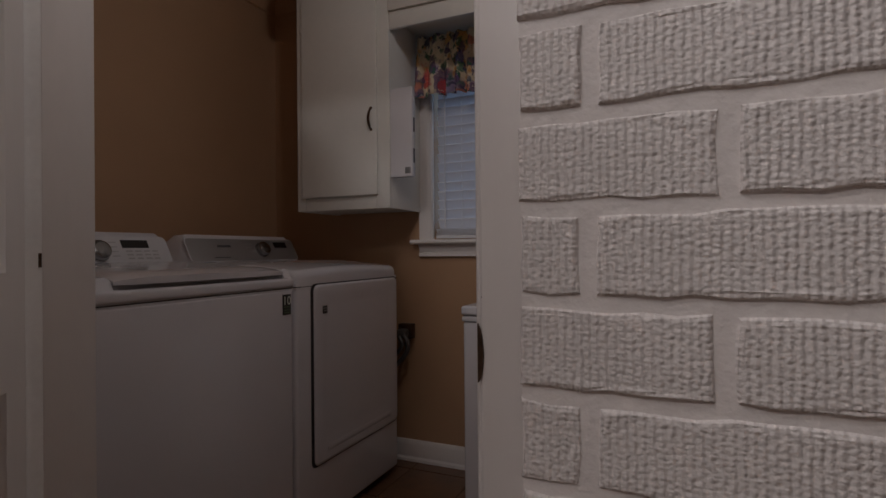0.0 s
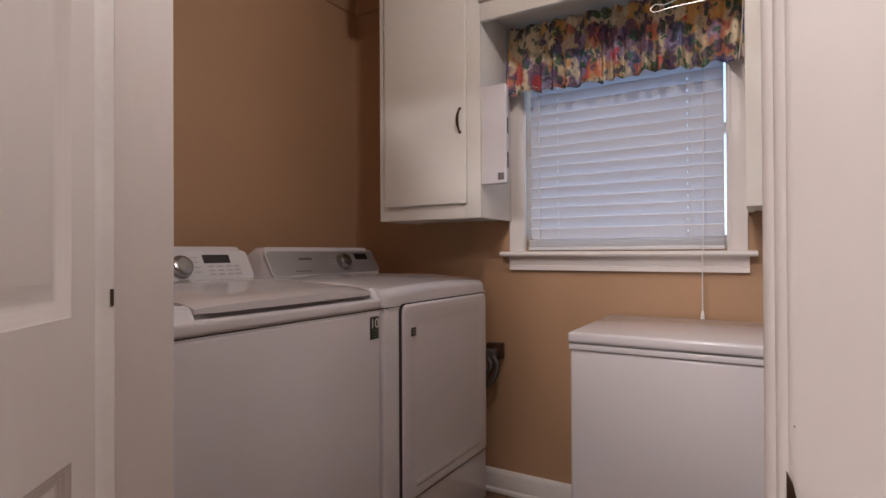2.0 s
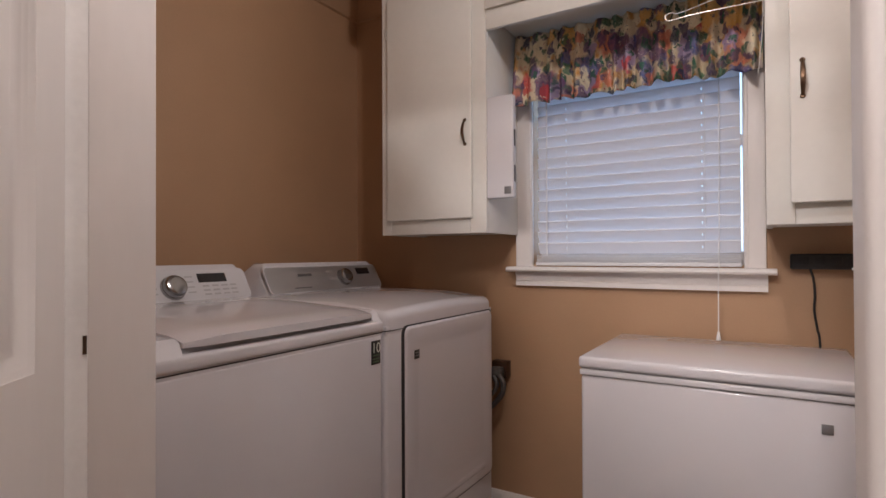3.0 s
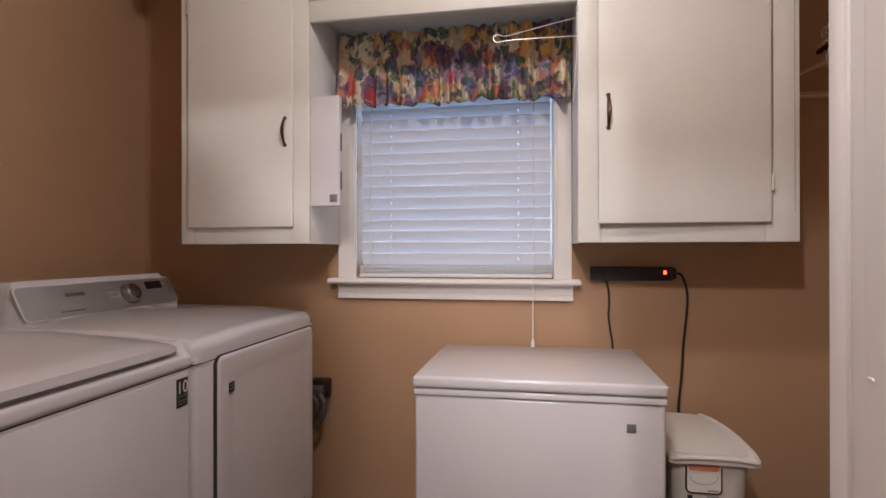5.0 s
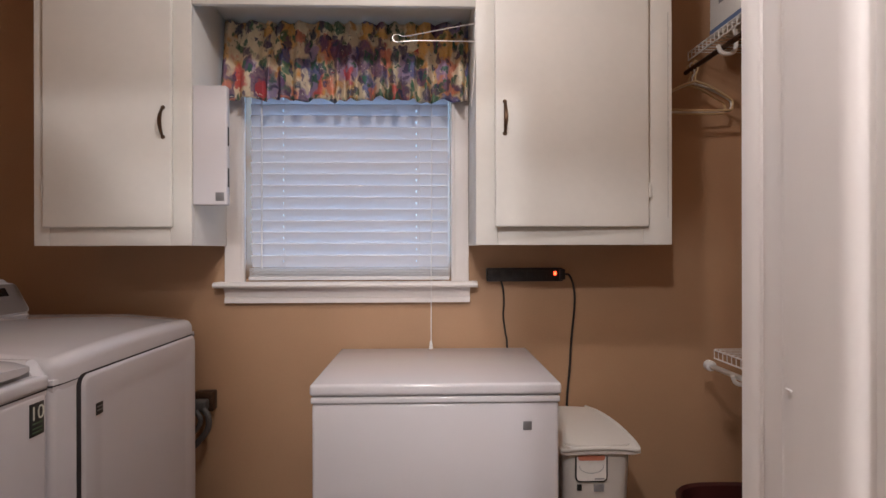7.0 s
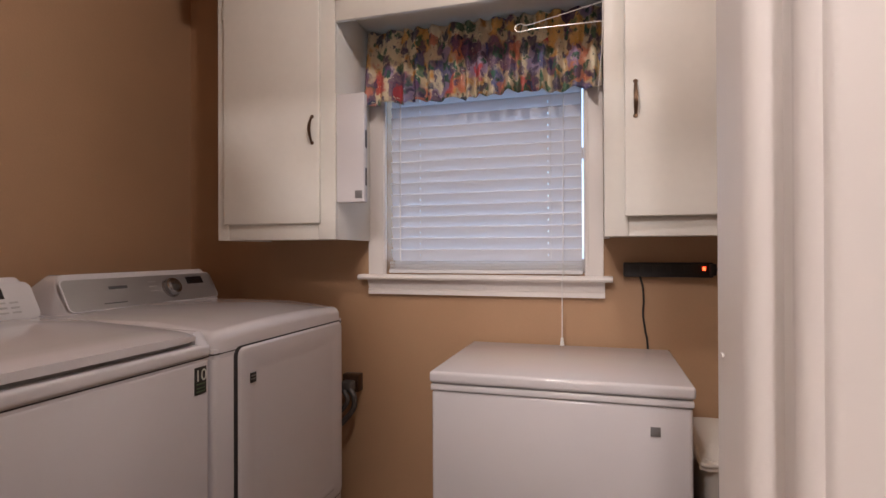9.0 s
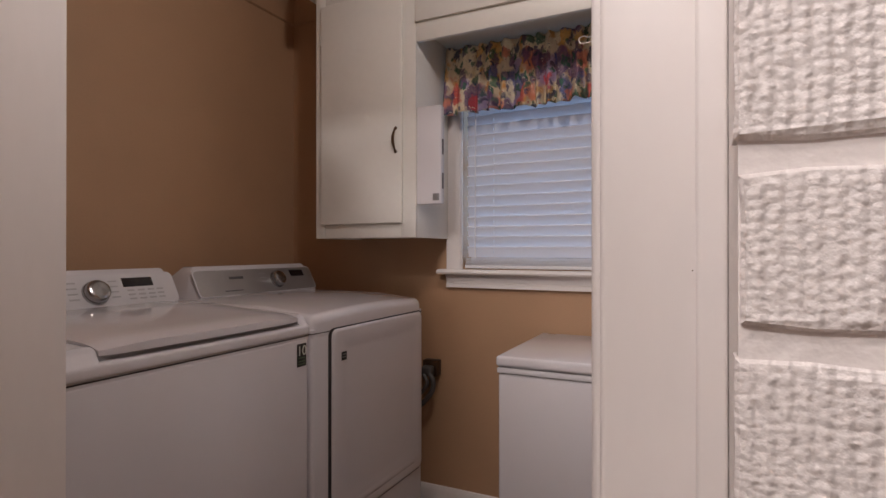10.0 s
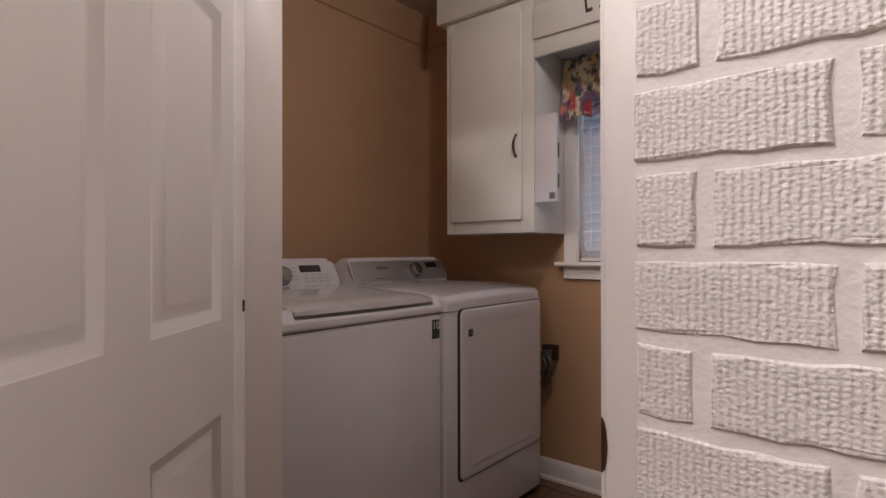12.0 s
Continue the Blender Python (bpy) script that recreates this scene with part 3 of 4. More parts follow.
def slat_mesh():
    b = bmesh.new()
    cuts = [SX0]
    for h in HOLES:
        cuts += [h - 0.0016, h + 0.0016]
    cuts.append(SX1)
    section = [(-0.0235, -0.0022), (0.0238, -0.0022), (0.025, -0.0014), (0.0248, -0.0004), (0.0228, 0.0022), (-0.0235, 0.0022), (-0.025, 0.0)]
    for k in range(0, len(cuts), 2):
        join(b, prism(section, "x", cuts[k], cuts[k + 1]))
    for h in HOLES:
        box(h - 0.0016, h + 0.0016, -0.025, -0.0042, -0.0018, 0.0018, bm=b)
        box(h - 0.0016, h + 0.0016, 0.0042, 0.025, -0.0018, 0.0018, bm=b)
    me = bpy.data.meshes.new("slat")
    b.to_mesh(me)
    b.free()
    me.materials.append(BLIND)
    return me


SLAT = slat_mesh()
PITCH = 0.0435
for k in range(19):
    z = 1.128 + PITCH * k
    ob = new("slat", SLAT)
    ob.parent = blind
    ob.matrix_basis = pose(0.488, 0.004, z - 1.06, 115.0 + 1.2 * math.sin(k * 2.1) + 2.0 * (k < 4), 0.12 * math.sin(k * 1.3), 0)
part("bottom_rail", box(SX0 - 0.003, SX1 + 0.003, 2.392, 2.442, 1.058, 1.073, 0.003), BLIND, blind)
for k in range(5):
    part("resting_slat", box(SX0, SX1, 2.3935 + 0.0012 * (k % 3), 2.442, 1.0750 + 0.0058 * k, 1.0782 + 0.0058 * k, 0.001), BLIND, blind)
part("headrail", box(SX0, SX1, 2.40, 2.45, 1.90, 1.945, 0.003), BLIND, blind)
for x in (-0.735, -0.238):
    part("ladder_string", tube([(x + 0.012, 2.396, 1.09), (x + 0.012, 2.396, 1.93)], 0.0009, 5), CORD, blind)
part("tilt_wand", rod((-0.806, 2.388, 1.10), (-0.804, 2.388, 1.92), 0.003, 6), CORD, blind, "pale tilt wand")
cord = part("pull_cord", tube(curve_points([(-0.181, 2.389, 1.93), (-0.180, 2.388, 1.5), (-0.182, 2.36, 1.07), (-0.183, 2.338, 1.045), (-0.1835, 2.337, 0.9), (-0.184, 2.337, 0.835)]), 0.0019, 6), CORD, blind)
part("tassel", rod((-0.184, 2.337, 0.812), (-0.184, 2.337, 0.84), 0.008, 10, 0.004), CORD, cord, "white plastic tassel")


# ---- valance ----
def valance():
    b = bmesh.new()
    uvl = b.loops.layers.uv.new("cloth")
    nx, nz, x0, x1 = 260, 26, -0.922, -0.046
    rng = random.Random(4)
    knots = [rng.uniform(0.5, 1.5) for _ in range(40)]
    grid = {}
    phase = 0.0
    length = 0.0
    px = None
    for i in range(nx + 1):
        u = i / nx
        w = knots[int(u * 34)] * 0.5 + 0.5 * knots[int(u * 34) + 1]
        phase += 0.36 * w
        for j in range(nz + 1):
            v = j / nz
            z = 1.992 - 0.283 * v
            gather = math.exp(-((v - 0.36) / 0.07) ** 2)
            full = 0.009 + 0.034 * max(0.0, v - 0.36) + 0.020 * max(0.0, 0.30 - v)
            y = 2.338 + 0.030 * max(0.0, 0.36 - v) - full * math.sin(phase + 0.7 * v * math.sin(u * 23)) * (1 - 0.5 * gather) - 0.010 * v - 0.012 * math.sin(u * 11 + 1) * v
            y += 0.003 * math.sin(phase * 2.3 + v * 4)
            drop = 0.002 + 0.005 * math.sin(phase * 0.5 + 1) + 0.003 * math.sin(u * 17) + 0.005 * math.sin(phase)
            grid[i, j] = (b.verts.new((x0 + (x1 - x0) * u + 0.003 * math.sin(phase) * v, y, z - drop * v ** 3)), (u * 1.55, v * 0.30))
    for i in range(nx):
        for j in range(nz):
            q = (grid[i, j], grid[i + 1, j], grid[i + 1, j + 1], grid[i, j + 1])
            f = b.faces.new([p[0] for p in q])
            for lp, p in zip(f.loops, q):
                lp[uvl].uv = p[1]
    t = thing("valance", (-0.484, 2.318, 1.70), "gathered floral cotton valance in cream, purple, red and green", "valance")
    cloth = part("cloth", b, FLORAL, t)
    mod = cloth.modifiers.new("thickness", "SOLIDIFY")
    mod.thickness, mod.offset = 0.0015, 0
    part("rod", rod((-0.9315, 2.366, 1.890), (-0.0425, 2.366, 1.890), 0.005, 10), WIRE, t, "thin white curtain rod")


valance()

hook = thing("wire_hanger", (-0.05, 2.08, 1.68), "chrome wire hanger hooked on the cabinet edge", "hanger")
part("loop", tube(curve_points([(-0.043, 2.083, 1.884), (-0.16, 2.075, 1.858), (-0.262, 2.07, 1.836), (-0.285, 2.07, 1.842), (-0.302, 2.07, 1.836), (-0.300, 2.07, 1.822), (-0.285, 2.07, 1.818), (-0.24, 2.07, 1.822), (-0.14, 2.075, 1.824), (-0.043, 2.083, 1.826)], 6), 0.0015, 6), STEEL, hook)
part("stem", tube(curve_points([(-0.044, 2.084, 1.925), (-0.044, 2.083, 1.85), (-0.047, 2.082, 1.74), (-0.058, 2.082, 1.62)], 6), 0.0013, 6), STEEL, hook)


# ---- washer and dryer ----
END = ((0.0, 0.05), (0.10, 0.22), (0.20, 0.40), (0.30, 0.58), (0.38, 0.72), (0.46, 0.84), (0.54, 0.91), (0.64, 0.96), (0.76, 0.985), (0.88, 0.997), (1.0, 1.0))


def console(parent, y0, y1, face_mat):
    """A control console: raked face in a rounded white housing."""
    prof = [(-1.74, 0.94), (-1.535, 0.945), (-1.545, 0.962), (-1.597, 1.062), (-1.612, 1.075), (-1.66, 1.075), (-1.72, 1.04)]
    b = bmesh.new()
    n = 10
    rings = []
    for k in range(n * 2 + 2):
        if k <= n:
            y, s = y0 + 0.050 * END[k][0], END[k][1]
        else:
            y, s = y1 - 0.050 * END[2 * n + 1 - k][0], END[2 * n + 1 - k][1]
        rings.append([b.verts.new((x, y, 0.94 + (z - 0.94) * s)) for x, z in prof])
    m = len(prof)
    for a, c in zip(rings, rings[1:]):
        for i in range(m):
            b.faces.new((a[i], a[(i + 1) % m], c[(i + 1) % m], c[i]))
    b.faces.new(rings[0]), b.faces.new(rings[-1])
    body = part("console", b, ENAMEL, parent)
    p, q = Vector((-1.5455, 0, 0.966)), Vector((-1.5945, 0, 1.0575))
    up = (q - p).normalized()
    out = Vector((up.z, 0, -up.x))

    def on_face(name, ya, yb, s0, s1, mat, thick=0.0012, r=0.0, owner=body, label="", under=0.004):
        pl = bmesh.new()
        pts = []
        L = (q - p).length
        corners = ((ya, s0), (yb, s0), (yb, s1), (ya, s1))
        if r:
            for (cy, cs), (sy, ss), a0 in zip(((ya + r, s0 * L + r), (yb - r, s0 * L + r), (yb - r, s1 * L - r), (ya + r, s1 * L - r)), ((-1, -1), (1, -1), (1, 1), (-1, 1)), (180, 270, 0, 90)):
                for k in range(5):
                    a = radians(a0 + 22.5 * k)
                    pts.append((cy + r * math.cos(a), cs + r * math.sin(a)))
        else:
            pts = [(a, s * L) for a, s in corners]
        lo = [pl.verts.new(p + up * s + Vector((0, a, 0)) + out * (under - 0.001)) for a, s in pts]
        hi = [pl.verts.new(p + up * s + Vector((0, a, 0)) + out * (under + thick)) for a, s in pts]
        pl.faces.new(hi), pl.faces.new(lo[::-1])
        for i in range(len(pts)):
            j = (i + 1) % len(pts)
            pl.faces.new((lo[i], lo[j], hi[j], hi[i]))
        return part(name, pl, mat, owner, label)

    def knob(y, s, r):
        c = p + (q - p) * s + Vector((0, y, 0))
        b2 = rod(c, c + out * 0.012, r * 1.12, 28, r * 1.05)
        for h0, h1, r0, r1 in ((0.012, 0.026, 1.0, 0.95), (0.026, 0.031, 0.95, 0.84), (0.031, 0.034, 0.84, 0.62), (0.034, 0.0355, 0.62, 0.02)):
            join(b2, rod(c + out * h0, c + out * h1, r * r0, 28, r * r1))
        return part("knob", b2, CHROME, body, "round chrome dial")

    on_face("bezel", y0 + 0.014, y1 - 0.016, -0.05, 1.03, ENAMEL, 0.004, 0.020, label="thin white rim", under=0.0)
    panel = on_face("fascia", y0 + 0.019, y1 - 0.021, -0.02, 0.985, face_mat, 0.0010, 0.016)
    return body, panel, on_face, knob


def machine_body(parent, y0, y1):
    """Cabinet below the seam and the rounded top above it."""
    part("body", box(-1.70, -0.992, y0 + 0.002, y1 - 0.002, 0.03, 0.8805, 0.013, 4), ENAMEL, parent)
    part("neck", box(-1.69, -0.9932, y0 + 0.0035, y1 - 0.0035, 0.868, 0.894, 0.003), ENAMEL, parent)
    part("seam", box(-1.69, -0.9927, y0 + 0.003, y1 - 0.003, 0.8795, 0.8825), DARK, parent, "thin dark seam")
    for y in (y0 + 0.06, y1 - 0.06):
        for x in (-1.64, -1.05):
            part("foot", rod((x, y, 0.0), (x, y, 0.035), 0.02, 12), BLACKPLASTIC, parent)


def washer():
    y0, y1 = 0.850, 1.546
    w = thing("washing_machine", (-1.35, (y0 + y1) / 2, 0), "white top-loading washing machine with closed lid and raked console", "washing machine", "laundry pair")
    machine_body(w, y0, y1)
    top = box(-1.70, -0.988, y0, y1, 0.882, 0.9145, 0.010, 4)
    for v in top.verts:
        if v.co.z > 0.9:
            v.co.z += 0.030 * min(1, max(0, (-1.05 - v.co.x) / 0.45))
    part("top", top, ENAMEL, w)
    # Shadow below the lid's lip, given as a solid grey filler in the slot.
    part("lid_gap", prism([(-1.46, 0.911), (-1.006, 0.911), (-1.008, 0.9265), (-1.46, 0.931)], "y", y0 + 0.080, y1 - 0.034), INK_AND_SHADE, w, "grey fill coloured as the shadow in the gap under the lid")
    b = bmesh.new()
    ny, nx = 14, 16
    g = {}
    for i in range(nx + 1):
        for j in range(ny + 1):
            u, v = i / nx, j / ny
            x = -0.9935 - 0.50 * u
            y = y0 + 0.082 + (y1 - y0 - 0.118) * v
            edge = min(1.0, 5 * min(v, 1 - v))
            z = 0.944 + 0.020 * min(1, u * 1.4) + 0.008 * (1 - (1 - edge) ** 2) - 0.008 * max(0, 1 - u * 8) ** 2
            x += 0.005 * (1 - 4 * (v - 0.5) ** 2) * max(0, 1 - u * 5) - 0.012 * max(0, (abs(2 * v - 1) - 0.88) / 0.12) ** 2 * max(0, 1 - u * 4)
            g[i, j] = b.verts.new((x, y, z))
    for i in range(nx):
        for j in range(ny):
            b.faces.new((g[i, j], g[i + 1, j], g[i + 1, j + 1], g[i, j + 1]))
    r = bmesh.ops.extrude_face_region(b, geom=b.faces[:])
    for v in r["geom"]:
        if isinstance(v, bmesh.types.BMVert):
            v.co.z = max(0.9262, v.co.z - 0.020) if v.co.x > -1.10 else v.co.z - 0.03
    part("lid", b, ENAMEL, w)
    for ya, yb in ((y0 + 0.001, y0 + 0.081), (y1 - 0.035, y1 - 0.001)):
        rail = box(-1.56, -0.9895, ya, yb, 0.896, 0.945, 0.014, 4)
        for v in rail.verts:
            if v.co.z > 0.915:
                v.co.x = min(v.co.x, -1.004 - 0.5 * (v.co.z - 0.915))
                v.co.z += 0.020 * min(1, max(0, (-1.05 - v.co.x) / 0.40))
        part("shoulder", rail, ENAMEL, w, "rounded white shoulder beside the lid")
    body, panel, on_face, knob = console(w, y0 + 0.012, y1 + 0.004, ENAMELGREY)
    knob(1.262, 0.42, 0.036)
    on_face("display", 1.352, 1.454, 0.56, 0.86, SCREEN, 0.0022, owner=panel)
    for y in (1.362, 1.396, 1.430, 1.462):
        for s in (0.42, 0.28, 0.14):
            on_face("print_mark", y, y + 0.022, s, s + 0.045, FAINT, 0.0022, owner=panel, label="faint grey printed control mark")
    for s in (0.75, 0.58, 0.41, 0.24):
        on_face("print_mark", 1.308, 1.334, s, s + 0.035, FAINT, 0.0022, owner=panel, label="faint grey printed control mark")
        on_face("print_mark", 1.185, 1.212, s, s + 0.035, FAINT, 0.0022, owner=panel, label="faint grey printed control mark")
    on_face("print_mark", 0.98, 1.07, 0.62, 0.70, INK_AND_SHADE, 0.0022, owner=panel, label="grey maker's mark bar")
    bd = part("badge", box(-0.9925, -0.9905, 1.490, 1.530, 0.795, 0.862, 0.001), BADGE, w, "black badge with pale figures")
    font_part("10", 0.040, bd, (-0.9900, 1.510, 0.828), PALEINK)
    for z in (0.822, 0.812, 0.804):
        part("bar", box(-0.9906, -0.9899, 1.496, 1.524, z - 0.003, z, 0), GREEN, bd, "dull green print bar")


def font_part(text, size, parent, place, mat):
    """Upright characters that face +x."""
    f = bpy.data.curves.new("figures", "FONT")
    f.body, f.size, f.extrude, f.align_x = text, size, 0.0003, "CENTER"
    tmp = bpy.data.objects.new("tmp", f)
    scene.collection.objects.link(tmp)
    bpy.context.view_layer.update()
    me = bpy.data.meshes.new_from_object(tmp.evaluated_get(bpy.context.evaluated_depsgraph_get()))
    bpy.data.objects.remove(tmp)
    b = bmesh.new()
    b.from_mesh(me)
    b.transform(pose(*place, 90, 0, 90))
    return part("figures", b, mat, parent, "pale printed figures")


def dryer():
    y0, y1 = 1.556, 2.258
    d = thing("tumble_dryer", (-1.35, (y0 + y1) / 2, 0), "white front-loading tumble dryer with a wide drop door", "dryer", "laundry pair")
    machine_body(d, y0, y1)
    top = box(-1.70, -0.9916, y0 + 0.0016, y1 - 0.0016, 0.842, 0.936, 0.030, 6)
    bmesh.ops.bisect_plane(top, geom=top.verts[:] + top.edges[:] + top.faces[:], plane_co=(0, y0 + 0.12, 0), plane_no=(0, 1, 0))
    for k in range(1, 7):
        bmesh.ops.bisect_plane(top, geom=top.verts[:] + top.edges[:] + top.faces[:], plane_co=(0, y0 + 0.12 + 0.066 * k, 0), plane_no=(0, 1, 0))
    bmesh.ops.bisect_plane(top, geom=top.verts[:] + top.edges[:] + top.faces[:], plane_co=(-1.20, 0, 0), plane_no=(1, 0, 0))
    part("seam", box(-1.69, -0.9911, y0 + 0.02, y1 - 0.02, 0.8795, 0.8817), DARK, d, "thin dark seam")
    for v in top.verts:
        if v.co.z > 0.9:
            arch = 1 - (2 * (v.co.y - y0) / (y1 - y0) - 1) ** 2
            v.co.z += 0.018 * min(1, max(0, (-1.02 - v.co.x) / 0.18)) + 0.012 * arch
    part("top", top, ENAMEL, d)

    def outline(a0, a1, b0, b1, r, x):
        out = []
        for (cy, cz), a in zip(((a0 + r, b0 + r), (a1 - r, b0 + r), (a1 - r, b1 - r), (a0 + r, b1 - r)), (180, 270, 0, 90)):
            for k in range(7):
                t = radians(a + 15 * k)
                out.append((x, cy + r * math.cos(t), cz + r * math.sin(t)))
        return out

    def slab(loops):
        b = bmesh.new()
        rings = [[b.verts.new(p) for p in lp] for lp in loops]
        n = len(rings[0])
        for a, c in zip(rings, rings[1:]):
            for k in range(n):
                b.faces.new((a[k], a[(k + 1) % n], c[(k + 1) % n], c[k]))
        b.faces.new(rings[0]), b.faces.new(rings[-1])
        return b

    part("door_gap", slab([outline(1.634, 2.250, 0.2385, 0.888, 0.026, -1.004), outline(1.634, 2.250, 0.2385, 0.888, 0.026, -0.9914)]), DARK, d, "dark gap round the door")
    A = (1.650, 2.246, 0.242, 0.8835)
    loops = [outline(A[0], A[1], A[2], A[3], 0.024, -1.003), outline(A[0], A[1], A[2], A[3], 0.024, -0.990)]
    for inset, x, r in ((0.004, -0.986, 0.022), (0.010, -0.985, 0.02), (0.046, -0.9850, 0.02), (0.064, -0.9885, 0.02), (0.080, -0.9890, 0.02)):
        loops.append(outline(A[0] + inset, A[1] - inset, A[2] + inset * 1.3, A[3] - inset, r, x))
    dd = part("door", slab(loops), ENAMEL, d)
    part("chin", prism([(-0.9895, 0.305), (-0.985, 0.302), (-0.982, 0.290), (-0.985, 0.278), (-0.990, 0.272)], "y", A[0] + 0.07, A[1] - 0.07), ENAMEL, dd)
    bd = part("badge", box(-0.9865, -0.9840, 1.694, 1.722, 0.778, 0.806, 0.0008), BADGE, dd, "small black badge")
    for z in (0.799, 0.790):
        part("bar", box(-0.9842, -0.9835, 1.698, 1.718, z - 0.003, z, 0), BADGEGREY, bd, "grey print bar")
    body, panel, on_face, knob = console(d, y0 + 0.045, y1 + 0.01, SILVER)
    knob(2.021, 0.47, 0.034)
    on_face("display", 2.112, 2.196, 0.58, 0.86, SCREEN, 0.0022, owner=panel)
    on_face("print_mark", 1.772, 1.842, 0.60, 0.70, DARKINK, 0.0022, owner=panel, label="grey maker's mark bar")
    on_face("print_mark", 1.735, 1.820, 0.12, 0.15, DARKINK, 0.0022, owner=panel, label="pale print line")
    for s in (0.75, 0.58, 0.41):
        on_face("print_mark", 1.93, 1.965, s, s + 0.03, FAINT, 0.0022, owner=panel, label="faint print line")


washer()
dryer()


# ---- freezer ----
def freezer():
    f = thing("chest_freezer", (-0.17, 2.12, 0), "white chest freezer with closed lid, under the window", "freezer")
    part("body", box(-0.512, 0.166, 1.864, 2.385, 0.02, 0.7515, 0.010, 3), ENAMEL, f)
    part("gasket", box(-0.5100, 0.1640, 1.8662, 2.38, 0.7505, 0.7745), INK_AND_SHADE, f, "grey lid gasket")
    lid = box(-0.517, 0.172, 1.855, 2.388, 0.7735, 0.806, 0.009, 4)
    part("lid", lid, ENAMEL, f)
    part("collar", box(-0.514, 0.168, 1.8595, 2.384, 0.7522, 0.7692, 0.003, 3), ENAMEL, f, "white rim under the lid")
    part("badge", box(0.066, 0.090, 1.8618, 1.8642, 0.675, 0.699, 0.0008), BADGEGREY, f, "small grey badge")
    for x in (-0.45, 0.10):
        for y in (1.92, 2.33):
            part("foot", rod((x, y, 0), (x, y, 0.025), 0.02, 12), BLACKPLASTIC, f)


freezer()


# ---- power strip and cables ----
strip = thing("power_strip", (0.168, 2.385, 1.05), "black power strip on the wall with a lit red switch", "power strip")
part("housing", box(0.022, 0.305, 2.366, YB, 1.052, 1.102, 0.006, 3), BLACKPLASTIC, strip)
for k in range(5):
    part("socket", box(0.042 + 0.043 * k, 0.072 + 0.043 * k, 2.3645, 2.3665, 1.066, 1.092, 0.0008), RUBBER, strip)
part("switch", box(0.270, 0.279, 2.362, 2.367, 1.076, 1.088, 0.001), REDLIGHT, strip, "glowing red switch")
part("end_block", box(0.290, 0.312, 2.358, 2.398, 1.058, 1.098, 0.005), BLACKPLASTIC, strip)
solid("power_cable", tube(curve_points([(0.075, 2.37, 1.055), (0.084, 2.375, 1.02), (0.088, 2.388, 0.97), (0.086, 2.392, 0.92), (0.094, 2.394, 0.86), (0.101, 2.396, 0.80), (0.104, 2.396, 0.5), (0.11, 2.396, 0.2)]), 0.0035, 8), RUBBER, "thin black cable hanging behind the freezer", "cable", "black cables")
solid("power_cable", tube(curve_points([(0.310, 2.376, 1.078), (0.328, 2.376, 1.076), (0.343, 2.382, 1.05), (0.354, 2.39, 1.0), (0.353, 2.394, 0.94), (0.342, 2.396, 0.82), (0.336, 2.396, 0.72), (0.326, 2.397, 0.60), (0.322, 2.397, 0.40), (0.322, 2.397, 0.15)]), 0.0042, 8), RUBBER, "black cable looping down the wall behind the bin", "cable", "black cables")

outlet = thing("wall_outlet", (-1.01, 2.40, 0.59), "dark dryer outlet with a grey plug and looped cable", "outlet")
part("box", box(-1.045, -0.975, 2.362, YB, 0.585, 0.655, 0.004), STRIKE, outlet)
part("plug", box(-1.035, -0.985, 2.325, 2.364, 0.592, 0.635, 0.010, 3), GREYCABLE, outlet)
part("cable", tube(curve_points([(-0.995, 2.33, 0.605), (-0.975, 2.325, 0.575), (-0.980, 2.325, 0.53), (-1.02, 2.325, 0.48), (-1.08, 2.32, 0.42), (-1.14, 2.32, 0.30)]), 0.011, 10), GREYCABLE, outlet)
part("cable", tube(curve_points([(-1.02, 2.325, 0.60), (-1.00, 2.318, 0.565), (-1.03, 2.318, 0.52), (-1.10, 2.318, 0.47), (-1.16, 2.318, 0.40)]), 0.009, 10), GREYCABLE, outlet)


